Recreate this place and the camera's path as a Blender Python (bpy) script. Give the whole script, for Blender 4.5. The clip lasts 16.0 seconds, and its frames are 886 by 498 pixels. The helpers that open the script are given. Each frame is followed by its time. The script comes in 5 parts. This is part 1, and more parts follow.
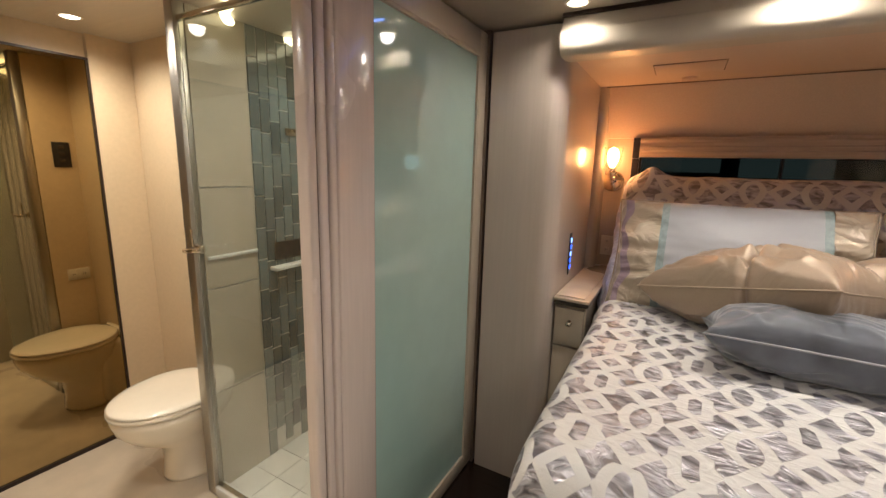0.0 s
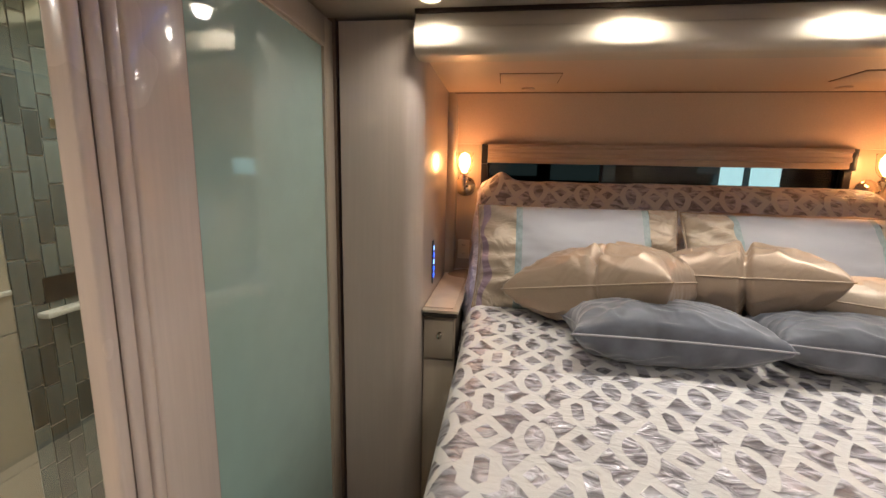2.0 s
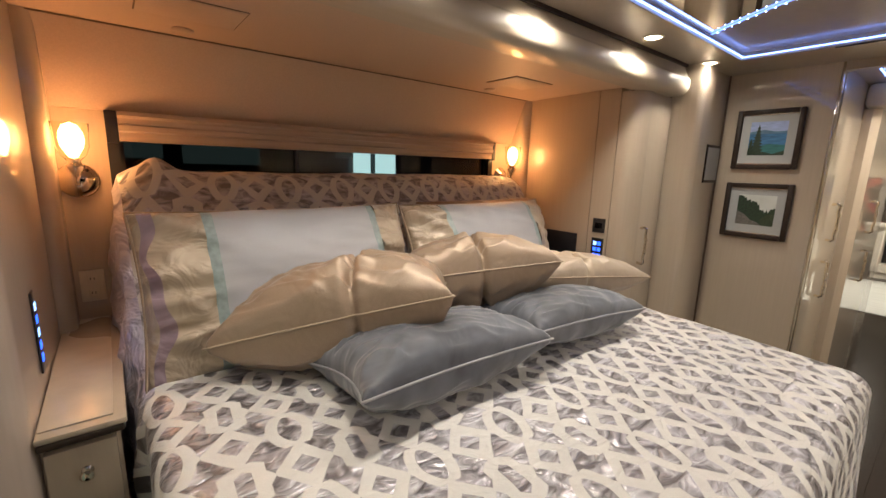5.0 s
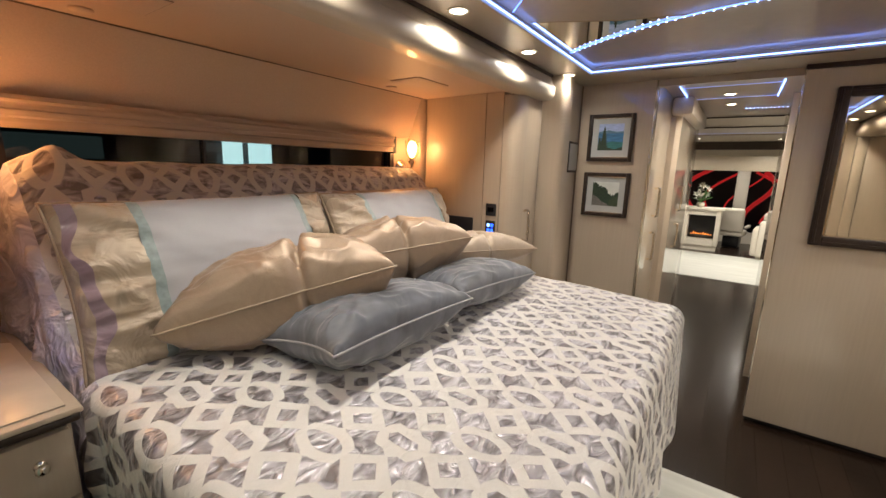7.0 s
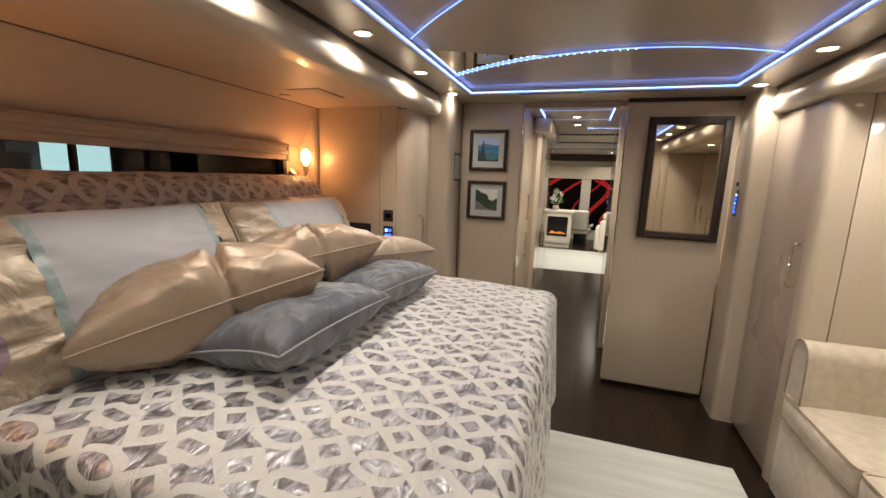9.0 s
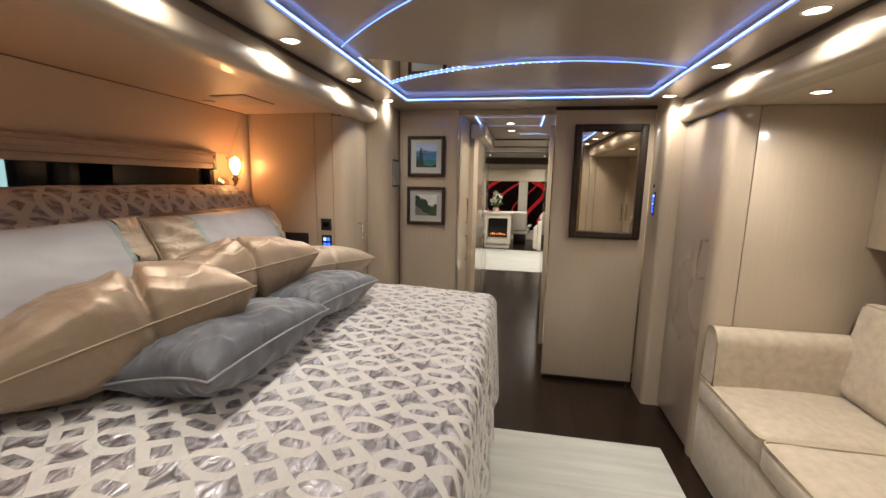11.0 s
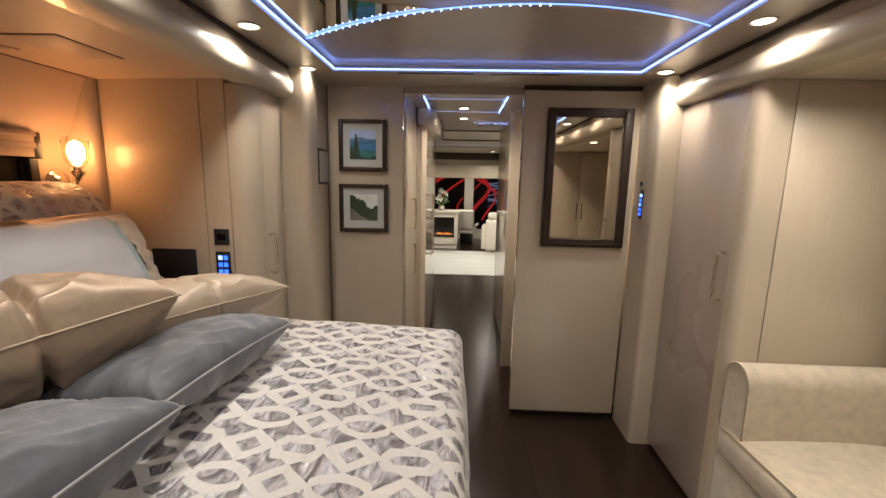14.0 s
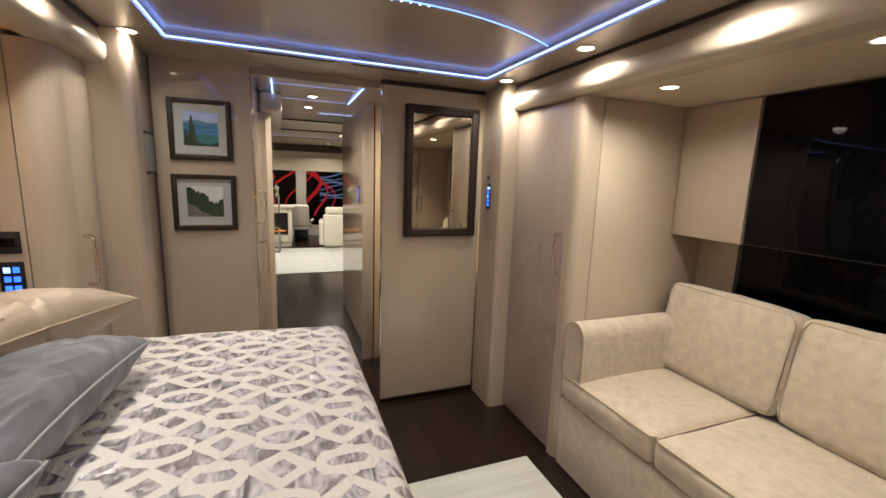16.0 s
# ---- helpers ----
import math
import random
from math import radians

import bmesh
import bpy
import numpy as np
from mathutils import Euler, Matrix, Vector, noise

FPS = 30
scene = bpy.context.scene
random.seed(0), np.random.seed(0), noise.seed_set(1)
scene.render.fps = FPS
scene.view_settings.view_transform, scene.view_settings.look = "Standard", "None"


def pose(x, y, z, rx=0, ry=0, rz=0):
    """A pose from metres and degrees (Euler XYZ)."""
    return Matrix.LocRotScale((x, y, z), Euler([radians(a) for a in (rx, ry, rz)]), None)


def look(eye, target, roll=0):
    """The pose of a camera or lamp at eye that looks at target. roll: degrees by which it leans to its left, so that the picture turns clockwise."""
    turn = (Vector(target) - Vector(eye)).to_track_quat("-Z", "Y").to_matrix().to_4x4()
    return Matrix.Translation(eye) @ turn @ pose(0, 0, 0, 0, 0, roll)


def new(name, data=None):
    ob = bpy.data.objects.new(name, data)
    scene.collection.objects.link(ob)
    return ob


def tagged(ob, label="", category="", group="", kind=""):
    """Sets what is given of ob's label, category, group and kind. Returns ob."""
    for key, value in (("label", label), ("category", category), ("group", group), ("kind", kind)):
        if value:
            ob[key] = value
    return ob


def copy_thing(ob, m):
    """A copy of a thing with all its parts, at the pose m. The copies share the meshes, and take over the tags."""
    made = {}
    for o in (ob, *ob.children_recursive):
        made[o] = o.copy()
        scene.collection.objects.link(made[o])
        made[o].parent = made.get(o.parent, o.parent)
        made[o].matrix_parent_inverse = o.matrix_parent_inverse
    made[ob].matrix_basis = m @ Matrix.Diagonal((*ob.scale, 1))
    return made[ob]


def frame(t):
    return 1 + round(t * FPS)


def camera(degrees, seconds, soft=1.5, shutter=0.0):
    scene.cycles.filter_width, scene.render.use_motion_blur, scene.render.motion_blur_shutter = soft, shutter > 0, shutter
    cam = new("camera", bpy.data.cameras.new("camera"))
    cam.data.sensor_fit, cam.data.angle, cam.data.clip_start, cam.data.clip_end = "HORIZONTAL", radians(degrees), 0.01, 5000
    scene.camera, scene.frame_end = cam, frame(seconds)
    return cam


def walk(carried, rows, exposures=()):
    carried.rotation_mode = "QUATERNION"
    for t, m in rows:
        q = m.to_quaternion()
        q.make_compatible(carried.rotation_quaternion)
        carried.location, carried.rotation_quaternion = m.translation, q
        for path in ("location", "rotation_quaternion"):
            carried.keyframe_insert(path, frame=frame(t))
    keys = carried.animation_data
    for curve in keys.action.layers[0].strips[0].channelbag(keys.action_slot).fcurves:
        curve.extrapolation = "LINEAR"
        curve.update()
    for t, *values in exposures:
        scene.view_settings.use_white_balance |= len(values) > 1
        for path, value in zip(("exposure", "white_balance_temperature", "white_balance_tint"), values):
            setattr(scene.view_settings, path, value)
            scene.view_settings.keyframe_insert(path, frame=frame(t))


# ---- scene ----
cam = camera(93.8, 16.0)
PATH = [
    (0, (0.188, 1.805, 1.495), (-0.774, 3.516, 1.112), 1.5),
    (0.5, (0.197, 1.833, 1.501), (-0.637, 3.611, 1.124), 1.6),
    (1, (0.174, 1.864, 1.507), (-0.499, 3.711, 1.138), 1.5),
    (1.5, (0.125, 1.912, 1.509), (-0.362, 3.818, 1.149), 1.4),
    (2, (0.068, 1.949, 1.504), (-0.208, 3.898, 1.154), 1.4),
    (2.5, (0.056, 2.003, 1.511), (0.009, 3.971, 1.158), 1.5),
    (3, (0.069, 2.123, 1.515), (0.25, 4.082, 1.157), 1.5),
    (3.5, (0.065, 2.278, 1.522), (0.512, 4.193, 1.156), 1.4),
    (4, (0.082, 2.374, 1.516), (0.816, 4.197, 1.147), 1.3),
    (4.5, (0.035, 2.466, 1.516), (1.05, 4.148, 1.137), 1.4),
    (4.7, (-0.008, 2.493, 1.524), (1.104, 4.111, 1.142), 1.5),
    (6.8, (-0.318, 2.444, 1.491), (1.257, 3.613, 1.103), 1.6),
    (7, (-0.328, 2.456, 1.498), (1.281, 3.578, 1.107), 1.6),
    (7.5, (-0.39, 2.458, 1.517), (1.298, 3.457, 1.126), 1.7),
    (8, (-0.457, 2.51, 1.504), (1.32, 3.349, 1.132), 1.9),
    (8.5, (-0.507, 2.519, 1.512), (1.334, 3.213, 1.154), 2.1),
    (9, (-0.532, 2.504, 1.508), (1.343, 3.11, 1.164), 2.0),
    (11.5, (-0.536, 2.477, 1.533), (1.409, 2.811, 1.211), 1.0),
    (12, (-0.442, 2.473, 1.522), (1.502, 2.814, 1.201), 0.9),
    (12.5, (-0.256, 2.442, 1.533), (1.683, 2.804, 1.207), 1.0),
    (13, (-0.128, 2.424, 1.533), (1.817, 2.757, 1.208), 0.9),
    (13.5, (-0.023, 2.459, 1.532), (1.937, 2.688, 1.209), 1.0),
    (14, (0.114, 2.603, 1.526), (2.085, 2.679, 1.194), 1.2),
    (14.5, (0.171, 2.71, 1.525), (2.136, 2.602, 1.173), 1.4),
    (15, (0.172, 2.761, 1.513), (2.111, 2.428, 1.15), 2.0),
    (15.5, (0.145, 2.766, 1.505), (2.045, 2.24, 1.167), 2.2),
    (16, (0.122, 2.818, 1.509), (1.959, 2.101, 1.174), 2.0),
]
walk(cam, [(t, look(eye, target, roll)) for t, eye, target, roll in PATH],
     [(0.0, 0.41, 6350, 10), (1.5, 0.33, 6300, 10), (2.5, 0.33, 6150, 10), (3.0, 0.24, 6450, 10), (3.5, 0.21, 6620, 10), (4.5, 0.21, 6570, 10),
      (7.0, 0.38, 6450, 10), (8.5, 0.27, 6430, 10), (11.5, 0.16, 6430, 10), (13.5, 0.11, 6450, 10), (16.0, 0.19, 6450, 10)])

# ---- world, lights, exposure ----
world = bpy.data.worlds.new("night")
scene.world = world
world.use_nodes = True
world.node_tree.nodes["Background"].inputs[0].default_value = (0.010, 0.012, 0.020, 1)
world.node_tree.nodes["Background"].inputs[1].default_value = 0.3

WARM = (1.0, 0.92, 0.80)
AMBER = (1.0, 0.36, 0.13)
SPOT_W = 10.6       # ceiling downlights
SLIDE_W = 9.5      # downlights in the low ceilings of the slide-outs
BATH_W = 14.5
SALON_W = 105.0
SCONCE_W = 1.9
BLUE = (0.10, 0.22, 1.0)
LED_GLOW = 5.5

# x, y, z and power of every downlight
DOWNLIGHTS = [(x, 3.405, 2.074, SPOT_W) for x in (-0.20, 0.45, 1.09, 1.74, 2.34)]
DOWNLIGHTS += [(x, 1.60, 2.074, SPOT_W) for x in (-0.25, 0.40, 1.03, 1.66, 2.335)]
DOWNLIGHTS += [(1.51, 1.27, 1.925, SLIDE_W), (0.82, 1.27, 1.925, SLIDE_W)]
DOWNLIGHTS += [(2.88, 2.59, 2.064, 19.0), (3.42, 2.59, 2.064, 19.0), (3.95, 2.59, 2.064, 19.0)]
DOWNLIGHTS += [(6.4, 2.0, 2.064, SALON_W), (7.9, 3.1, 2.064, SALON_W), (8.2, 2.0, 2.064, SALON_W * 0.7), (9.9, 2.45, 2.064, 60.0)]
DOWNLIGHTS += [(-2.10, 2.66, 2.074, BATH_W), (-1.72, 2.55, 2.074, BATH_W), (-1.15, 2.05, 2.074, BATH_W)]
DOWNLIGHTS += [(3.06, 1.80, 2.064, 14.0), (-1.12, 3.12, 2.074, 12.0)]


# ---- materials ----
def nodes_of(name):
    m = bpy.data.materials.new(name)
    m.use_nodes = True
    return m, m.node_tree.nodes, m.node_tree.links, m.node_tree.nodes["Principled BSDF"]


def surface(name, color, rough=0.5, metal=0.0, vary=0.10, grain=30.0, stretch=(1, 1, 1), bump=0.0, coat=0.0, big=2.0, rough_vary=0.1, spec=0.5, sheen=0.0, pieces=0.0, fold=0.0, fold_scale=5.0):
    """A painted, wooden, woven or metal surface: two scales of colour noise, bump and uneven gloss."""
    m, n, l, b = nodes_of(name)
    tc = n.new("ShaderNodeTexCoord")
    mp = n.new("ShaderNodeMapping")
    mp.inputs["Scale"].default_value = stretch
    l.new(tc.outputs["Object"], mp.inputs["Vector"])
    fine = n.new("ShaderNodeTexNoise")
    fine.inputs["Scale"].default_value = grain
    fine.inputs["Detail"].default_value = 5
    l.new(mp.outputs["Vector"], fine.inputs["Vector"])
    wide = n.new("ShaderNodeTexNoise")
    wide.inputs["Scale"].default_value = big
    wide.inputs["Detail"].default_value = 3
    l.new(tc.outputs["Object"], wide.inputs["Vector"])
    mix = n.new("ShaderNodeMath")
    mix.operation = "MULTIPLY_ADD"
    l.new(fine.outputs["Fac"], mix.inputs[0])
    mix.inputs[1].default_value = 0.7
    part_wide = n.new("ShaderNodeMath")
    part_wide.operation = "MULTIPLY"
    l.new(wide.outputs["Fac"], part_wide.inputs[0])
    part_wide.inputs[1].default_value = 0.3
    l.new(part_wide.outputs[0], mix.inputs[2])
    ramp = n.new("ShaderNodeValToRGB")
    ramp.color_ramp.elements[0].position, ramp.color_ramp.elements[1].position = 0.3, 0.7
    ramp.color_ramp.elements[0].color = (*[c * (1 - vary) for c in color], 1)
    ramp.color_ramp.elements[1].color = (*[min(1, c * (1 + vary)) for c in color], 1)
    l.new(mix.outputs[0], ramp.inputs["Fac"])
    tone = ramp.outputs["Color"]
    if pieces:
        info = n.new("ShaderNodeObjectInfo")
        rng = n.new("ShaderNodeMapRange")
        rng.inputs["To Min"].default_value, rng.inputs["To Max"].default_value = 1 - pieces, 1 + pieces
        l.new(info.outputs["Random"], rng.inputs["Value"])
        hsv = n.new("ShaderNodeHueSaturation")
        l.new(rng.outputs["Result"], hsv.inputs["Value"])
        l.new(tone, hsv.inputs["Color"])
        tone = hsv.outputs["Color"]
    l.new(tone, b.inputs["Base Color"])
    rr = n.new("ShaderNodeMapRange")
    rr.inputs["To Min"].default_value, rr.inputs["To Max"].default_value = rough * (1 - rough_vary), min(1, rough * (1 + rough_vary))
    l.new(wide.outputs["Fac"], rr.inputs["Value"])
    l.new(rr.outputs["Result"], b.inputs["Roughness"])
    b.inputs["Metallic"].default_value = metal
    b.inputs["Specular IOR Level"].default_value = spec
    b.inputs["Coat Weight"].default_value = coat
    b.inputs["Coat Roughness"].default_value = 0.03
    b.inputs["Sheen Weight"].default_value = sheen
    if bump:
        bp = n.new("ShaderNodeBump")
        bp.inputs["Strength"].default_value = bump
        bp.inputs["Distance"].default_value = 0.004
        l.new(fine.outputs["Fac"], bp.inputs["Height"])
        l.new(bp.outputs["Normal"], b.inputs["Normal"])
    if fold:
        soft = n.new("ShaderNodeTexNoise")
        soft.inputs["Scale"].default_value = fold_scale
        soft.inputs["Detail"].default_value = 2.5
        soft.inputs["Distortion"].default_value = 1.8
        l.new(tc.outputs["Object"], soft.inputs["Vector"])
        fb = n.new("ShaderNodeBump")
        fb.inputs["Strength"].default_value = fold
        fb.inputs["Distance"].default_value = 0.03
        l.new(soft.outputs["Fac"], fb.inputs["Height"])
        if bump:
            l.new(bp.outputs["Normal"], fb.inputs["Normal"])
        l.new(fb.outputs["Normal"], b.inputs["Normal"])
    return m


def glow(name, color, strength):
    m, n, l, b = nodes_of(name)
    b.inputs["Base Color"].default_value = (*color, 1)
    b.inputs["Emission Color"].default_value = (*color, 1)
    b.inputs["Emission Strength"].default_value = strength
    return m


def clear(name, color=(1, 1, 1), rough=0.0, ior=1.45):
    m, n, l, b = nodes_of(name)
    b.inputs["Base Color"].default_value = (*color, 1)
    b.inputs["Roughness"].default_value = rough
    b.inputs["Transmission Weight"].default_value = 1.0
    b.inputs["IOR"].default_value = ior
    return m


UPRIGHT = (1, 1, 0.045)
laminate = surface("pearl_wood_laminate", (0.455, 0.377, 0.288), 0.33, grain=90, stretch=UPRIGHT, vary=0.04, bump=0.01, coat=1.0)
# mauve hue, also darkened in place of weaker downlight on the door
laminate_mauve_dim = surface("dimmed_mauve_wood_laminate", (0.335, 0.268, 0.225), 0.28, grain=90, stretch=UPRIGHT, vary=0.05, bump=0.01, coat=1.0)
laminate_taupe = surface("taupe_wood_laminate", (0.47, 0.39, 0.325), 0.30, grain=90, stretch=UPRIGHT, vary=0.04, bump=0.01, coat=0.85)
laminate_rose = surface("rose_wood_laminate", (0.66, 0.555, 0.49), 0.27, grain=90, stretch=UPRIGHT, vary=0.05, bump=0.01, coat=0.75)
beam_paint = surface("pearl_beam_laminate", (0.53, 0.46, 0.36), 0.42, grain=40, stretch=(0.05, 1, 1), vary=0.05, coat=0.5)
ceiling_paint = surface("taupe_ceiling_panel", (0.345, 0.285, 0.22), 0.36, grain=20, vary=0.05, coat=0.25)
slide_vinyl = surface("tan_soft_ceiling", (0.53, 0.40, 0.295), 0.5, grain=160, vary=0.06, bump=0.08)
valance_wood = surface("limed_wood", (0.44, 0.34, 0.26), 0.4, grain=60, stretch=(0.04, 1, 1), vary=0.2, bump=0.06, coat=0.2)
dark_wood = surface("espresso_plank", (0.016, 0.009, 0.006), 0.24, grain=40, stretch=(0.05, 1, 1), vary=0.35, bump=0.02, spec=0.35, pieces=0.14)
gap_black = surface("dark_joint", (0.012, 0.010, 0.009), 0.7, vary=0.2)
brushed = surface("brushed_metal", (0.42, 0.39, 0.34), 0.38, metal=1.0, vary=0.08, grain=80, stretch=UPRIGHT)
chrome = surface("polished_nickel", (0.75, 0.68, 0.58), 0.10, metal=1.0, vary=0.03, rough_vary=0.3)
bronze_trim = surface("dark_bronze", (0.05, 0.038, 0.03), 0.3, metal=0.3, vary=0.3, grain=60, bump=0.05)
tan_gap = surface("tan_shadow_gap", (0.16, 0.11, 0.075), 0.7, vary=0.1)
gasket = surface("brown_gasket", (0.15, 0.105, 0.078), 0.5, vary=0.15)
stone_top = surface("cream_stone_top", (0.50, 0.42, 0.33), 0.28, vary=0.10, grain=14, coat=0.3)
frame_wood = surface("espresso_frame", (0.030, 0.018, 0.012), 0.45, grain=50, vary=0.3, bump=0.06, spec=0.3)
black_plastic = surface("black_plastic", (0.012, 0.012, 0.014), 0.3, vary=0.1)
black_glass = surface("black_glass", (0.003, 0.003, 0.004), 0.04, vary=0.1, spec=0.12)
white_plastic = surface("ivory_plastic", (0.70, 0.64, 0.52), 0.35, vary=0.03)
porcelain = surface("biscuit_porcelain", (0.80, 0.72, 0.585), 0.12, vary=0.02, coat=0.6)
mirror_glass = surface("mirror", (0.86, 0.81, 0.71), 0.015, metal=1.0, vary=0.01, rough_vary=0.0)
mirror_bronze = surface("bronze_mirror", (0.42, 0.32, 0.17), 0.02, metal=1.0, vary=0.02, rough_vary=0.0)
mat_board = surface("grey_mat_board", (0.42, 0.43, 0.42), 0.7, vary=0.03, grain=200)
frosted = surface("green_frosted_glass", (0.395, 0.545, 0.485), 0.07, vary=0.05, grain=8, coat=1.0, big=1.2)
frosted.node_tree.nodes["Principled BSDF"].inputs["Coat IOR"].default_value = 1.9
shower_glass = clear("clear_shower_glass", (0.93, 0.98, 0.95), 0.0, 1.6)
cup_glass = clear("clear_lamp_glass", (1.0, 0.95, 0.88), 0.0, 1.03)
window_glass = clear("tinted_window_glass", (0.30, 0.33, 0.33))
bulb_glow = glow("lamp_bulb_glow", (1.0, 0.54, 0.19), 15.0)
lens_glow = glow("downlight_lens_glow", (1.0, 0.88, 0.70), 9.0)
cove_glow = glow("shower_cove_glow", (1.0, 0.86, 0.55), 3.0)
led_glow = glow("blue_led_glow", (0.20, 0.34, 1.0), LED_GLOW)
led_soft = glow("blue_led_line", (0.16, 0.30, 1.0), LED_GLOW * 0.45)
led_faint = glow("faint_blue_line", (0.30, 0.36, 0.70), 0.55)
bead_glow = glow("white_led_bead", (0.30, 0.46, 1.0), 12.0)
key_glow = glow("blue_key_glow", (0.02, 0.10, 1.0), 3.0)
key_white = glow("white_key_glow", (0.22, 0.42, 1.0), 3.0)
flame_glow = glow("flame_glow", (1.0, 0.30, 0.05), 1.3)
# coach paint: emission stands in for the light falling on it
blue_paint_glow = glow("lit_blue_paint", (0.26, 0.36, 0.60), 0.30)
red_paint_glow = glow("lit_red_paint_glow", (0.62, 0.025, 0.025), 0.38)
pale_glow = glow("lit_pale_panel", (0.50, 0.72, 0.72), 2.6)
satin_gold = surface("champagne_satin", (0.36, 0.268, 0.19), 0.45, metal=0.32, vary=0.06, grain=220, stretch=(1, 0.1, 1), big=4, spec=0.6, sheen=0.1, bump=0.06, fold=0.30)
satin_cream = surface("cream_satin", (0.43, 0.35, 0.26), 0.40, metal=0.2, vary=0.05, grain=14, big=6, spec=0.6, sheen=0.1, fold=0.75, fold_scale=7.0)
satin_pale = surface("pale_champagne_satin", (0.43, 0.345, 0.255), 0.45, metal=0.2, vary=0.05, grain=220, stretch=(1, 0.1, 1), big=4, spec=0.6, sheen=0.1, bump=0.05, fold=0.25)
satin_white = surface("white_silk", (0.35, 0.345, 0.365), 0.5, vary=0.03, grain=300, bump=0.03, sheen=0.2)
aqua_ribbon = surface("aqua_ribbon", (0.245, 0.305, 0.30), 0.35, vary=0.22, grain=60)
side_satin = surface("pale_lilac_satin", (0.60, 0.58, 0.67), 0.34, metal=0.30, vary=0.2, grain=18, big=8, spec=0.7, fold=1.0, fold_scale=9.0)
# purple tint that imitates iridescent shading on the champagne silk
satin_lilac_shade = surface("lilac_grey_satin_shade", (0.27, 0.195, 0.235), 0.32, vary=0.16, grain=20, big=8, spec=0.6, fold=1.0)
velvet_grey = surface("slate_velvet", (0.098, 0.106, 0.128), 0.58, vary=0.55, grain=8, big=4, sheen=0.5, bump=0.03, fold=0.24)
velvet_pipe = surface("slate_piping", (0.33, 0.33, 0.345), 0.5, vary=0.05, grain=300, bump=0.1)
gold_pipe = surface("champagne_piping", (0.40, 0.31, 0.22), 0.4, vary=0.05, grain=300, bump=0.1)
suede = surface("cream_suede", (0.44, 0.37, 0.28), 0.85, vary=0.17, grain=24, big=5, bump=0.12, sheen=0.4)
suede_pipe = surface("cream_suede_piping", (0.45, 0.37, 0.27), 0.8, vary=0.05, grain=200)
leather_white = surface("white_leather", (0.72, 0.67, 0.58), 0.45, vary=0.04, grain=80, bump=0.05)
rug_pale = surface("pale_streaked_rug", (0.50, 0.505, 0.465), 0.75, vary=0.16, grain=26, stretch=(1, 0.06, 1), bump=0.15)
beige_tile = surface("grey_beige_wall_tile", (0.34, 0.30, 0.235), 0.22, vary=0.08, grain=6, coat=0.4)
grout = surface("pale_grout", (0.42, 0.41, 0.36), 0.8, vary=0.1)
mosaic = surface("blue_grey_glass_tile", (0.115, 0.138, 0.13), 0.16, vary=0.45, grain=10, stretch=(1, 1, 0.35), coat=0.7, pieces=0.45)
pan_tile = surface("pale_floor_tile", (0.50, 0.48, 0.43), 0.4, vary=0.08, grain=12, pieces=0.06)
bath_stone = surface("cream_marble_floor", (0.56, 0.47, 0.36), 0.28, vary=0.16, grain=5, coat=0.3)
slide_pearl = surface("pearl_soft_ceiling", (0.62, 0.52, 0.40), 0.34, grain=120, vary=0.04, bump=0.03, coat=0.3)
bath_wall = surface("cream_bath_wall", (0.60, 0.465, 0.30), 0.5, vary=0.04, grain=50)
leaf_green = surface("leaf_green", (0.06, 0.16, 0.03), 0.45, vary=0.3)
petal = surface("white_petal", (0.80, 0.78, 0.68), 0.5, vary=0.05)


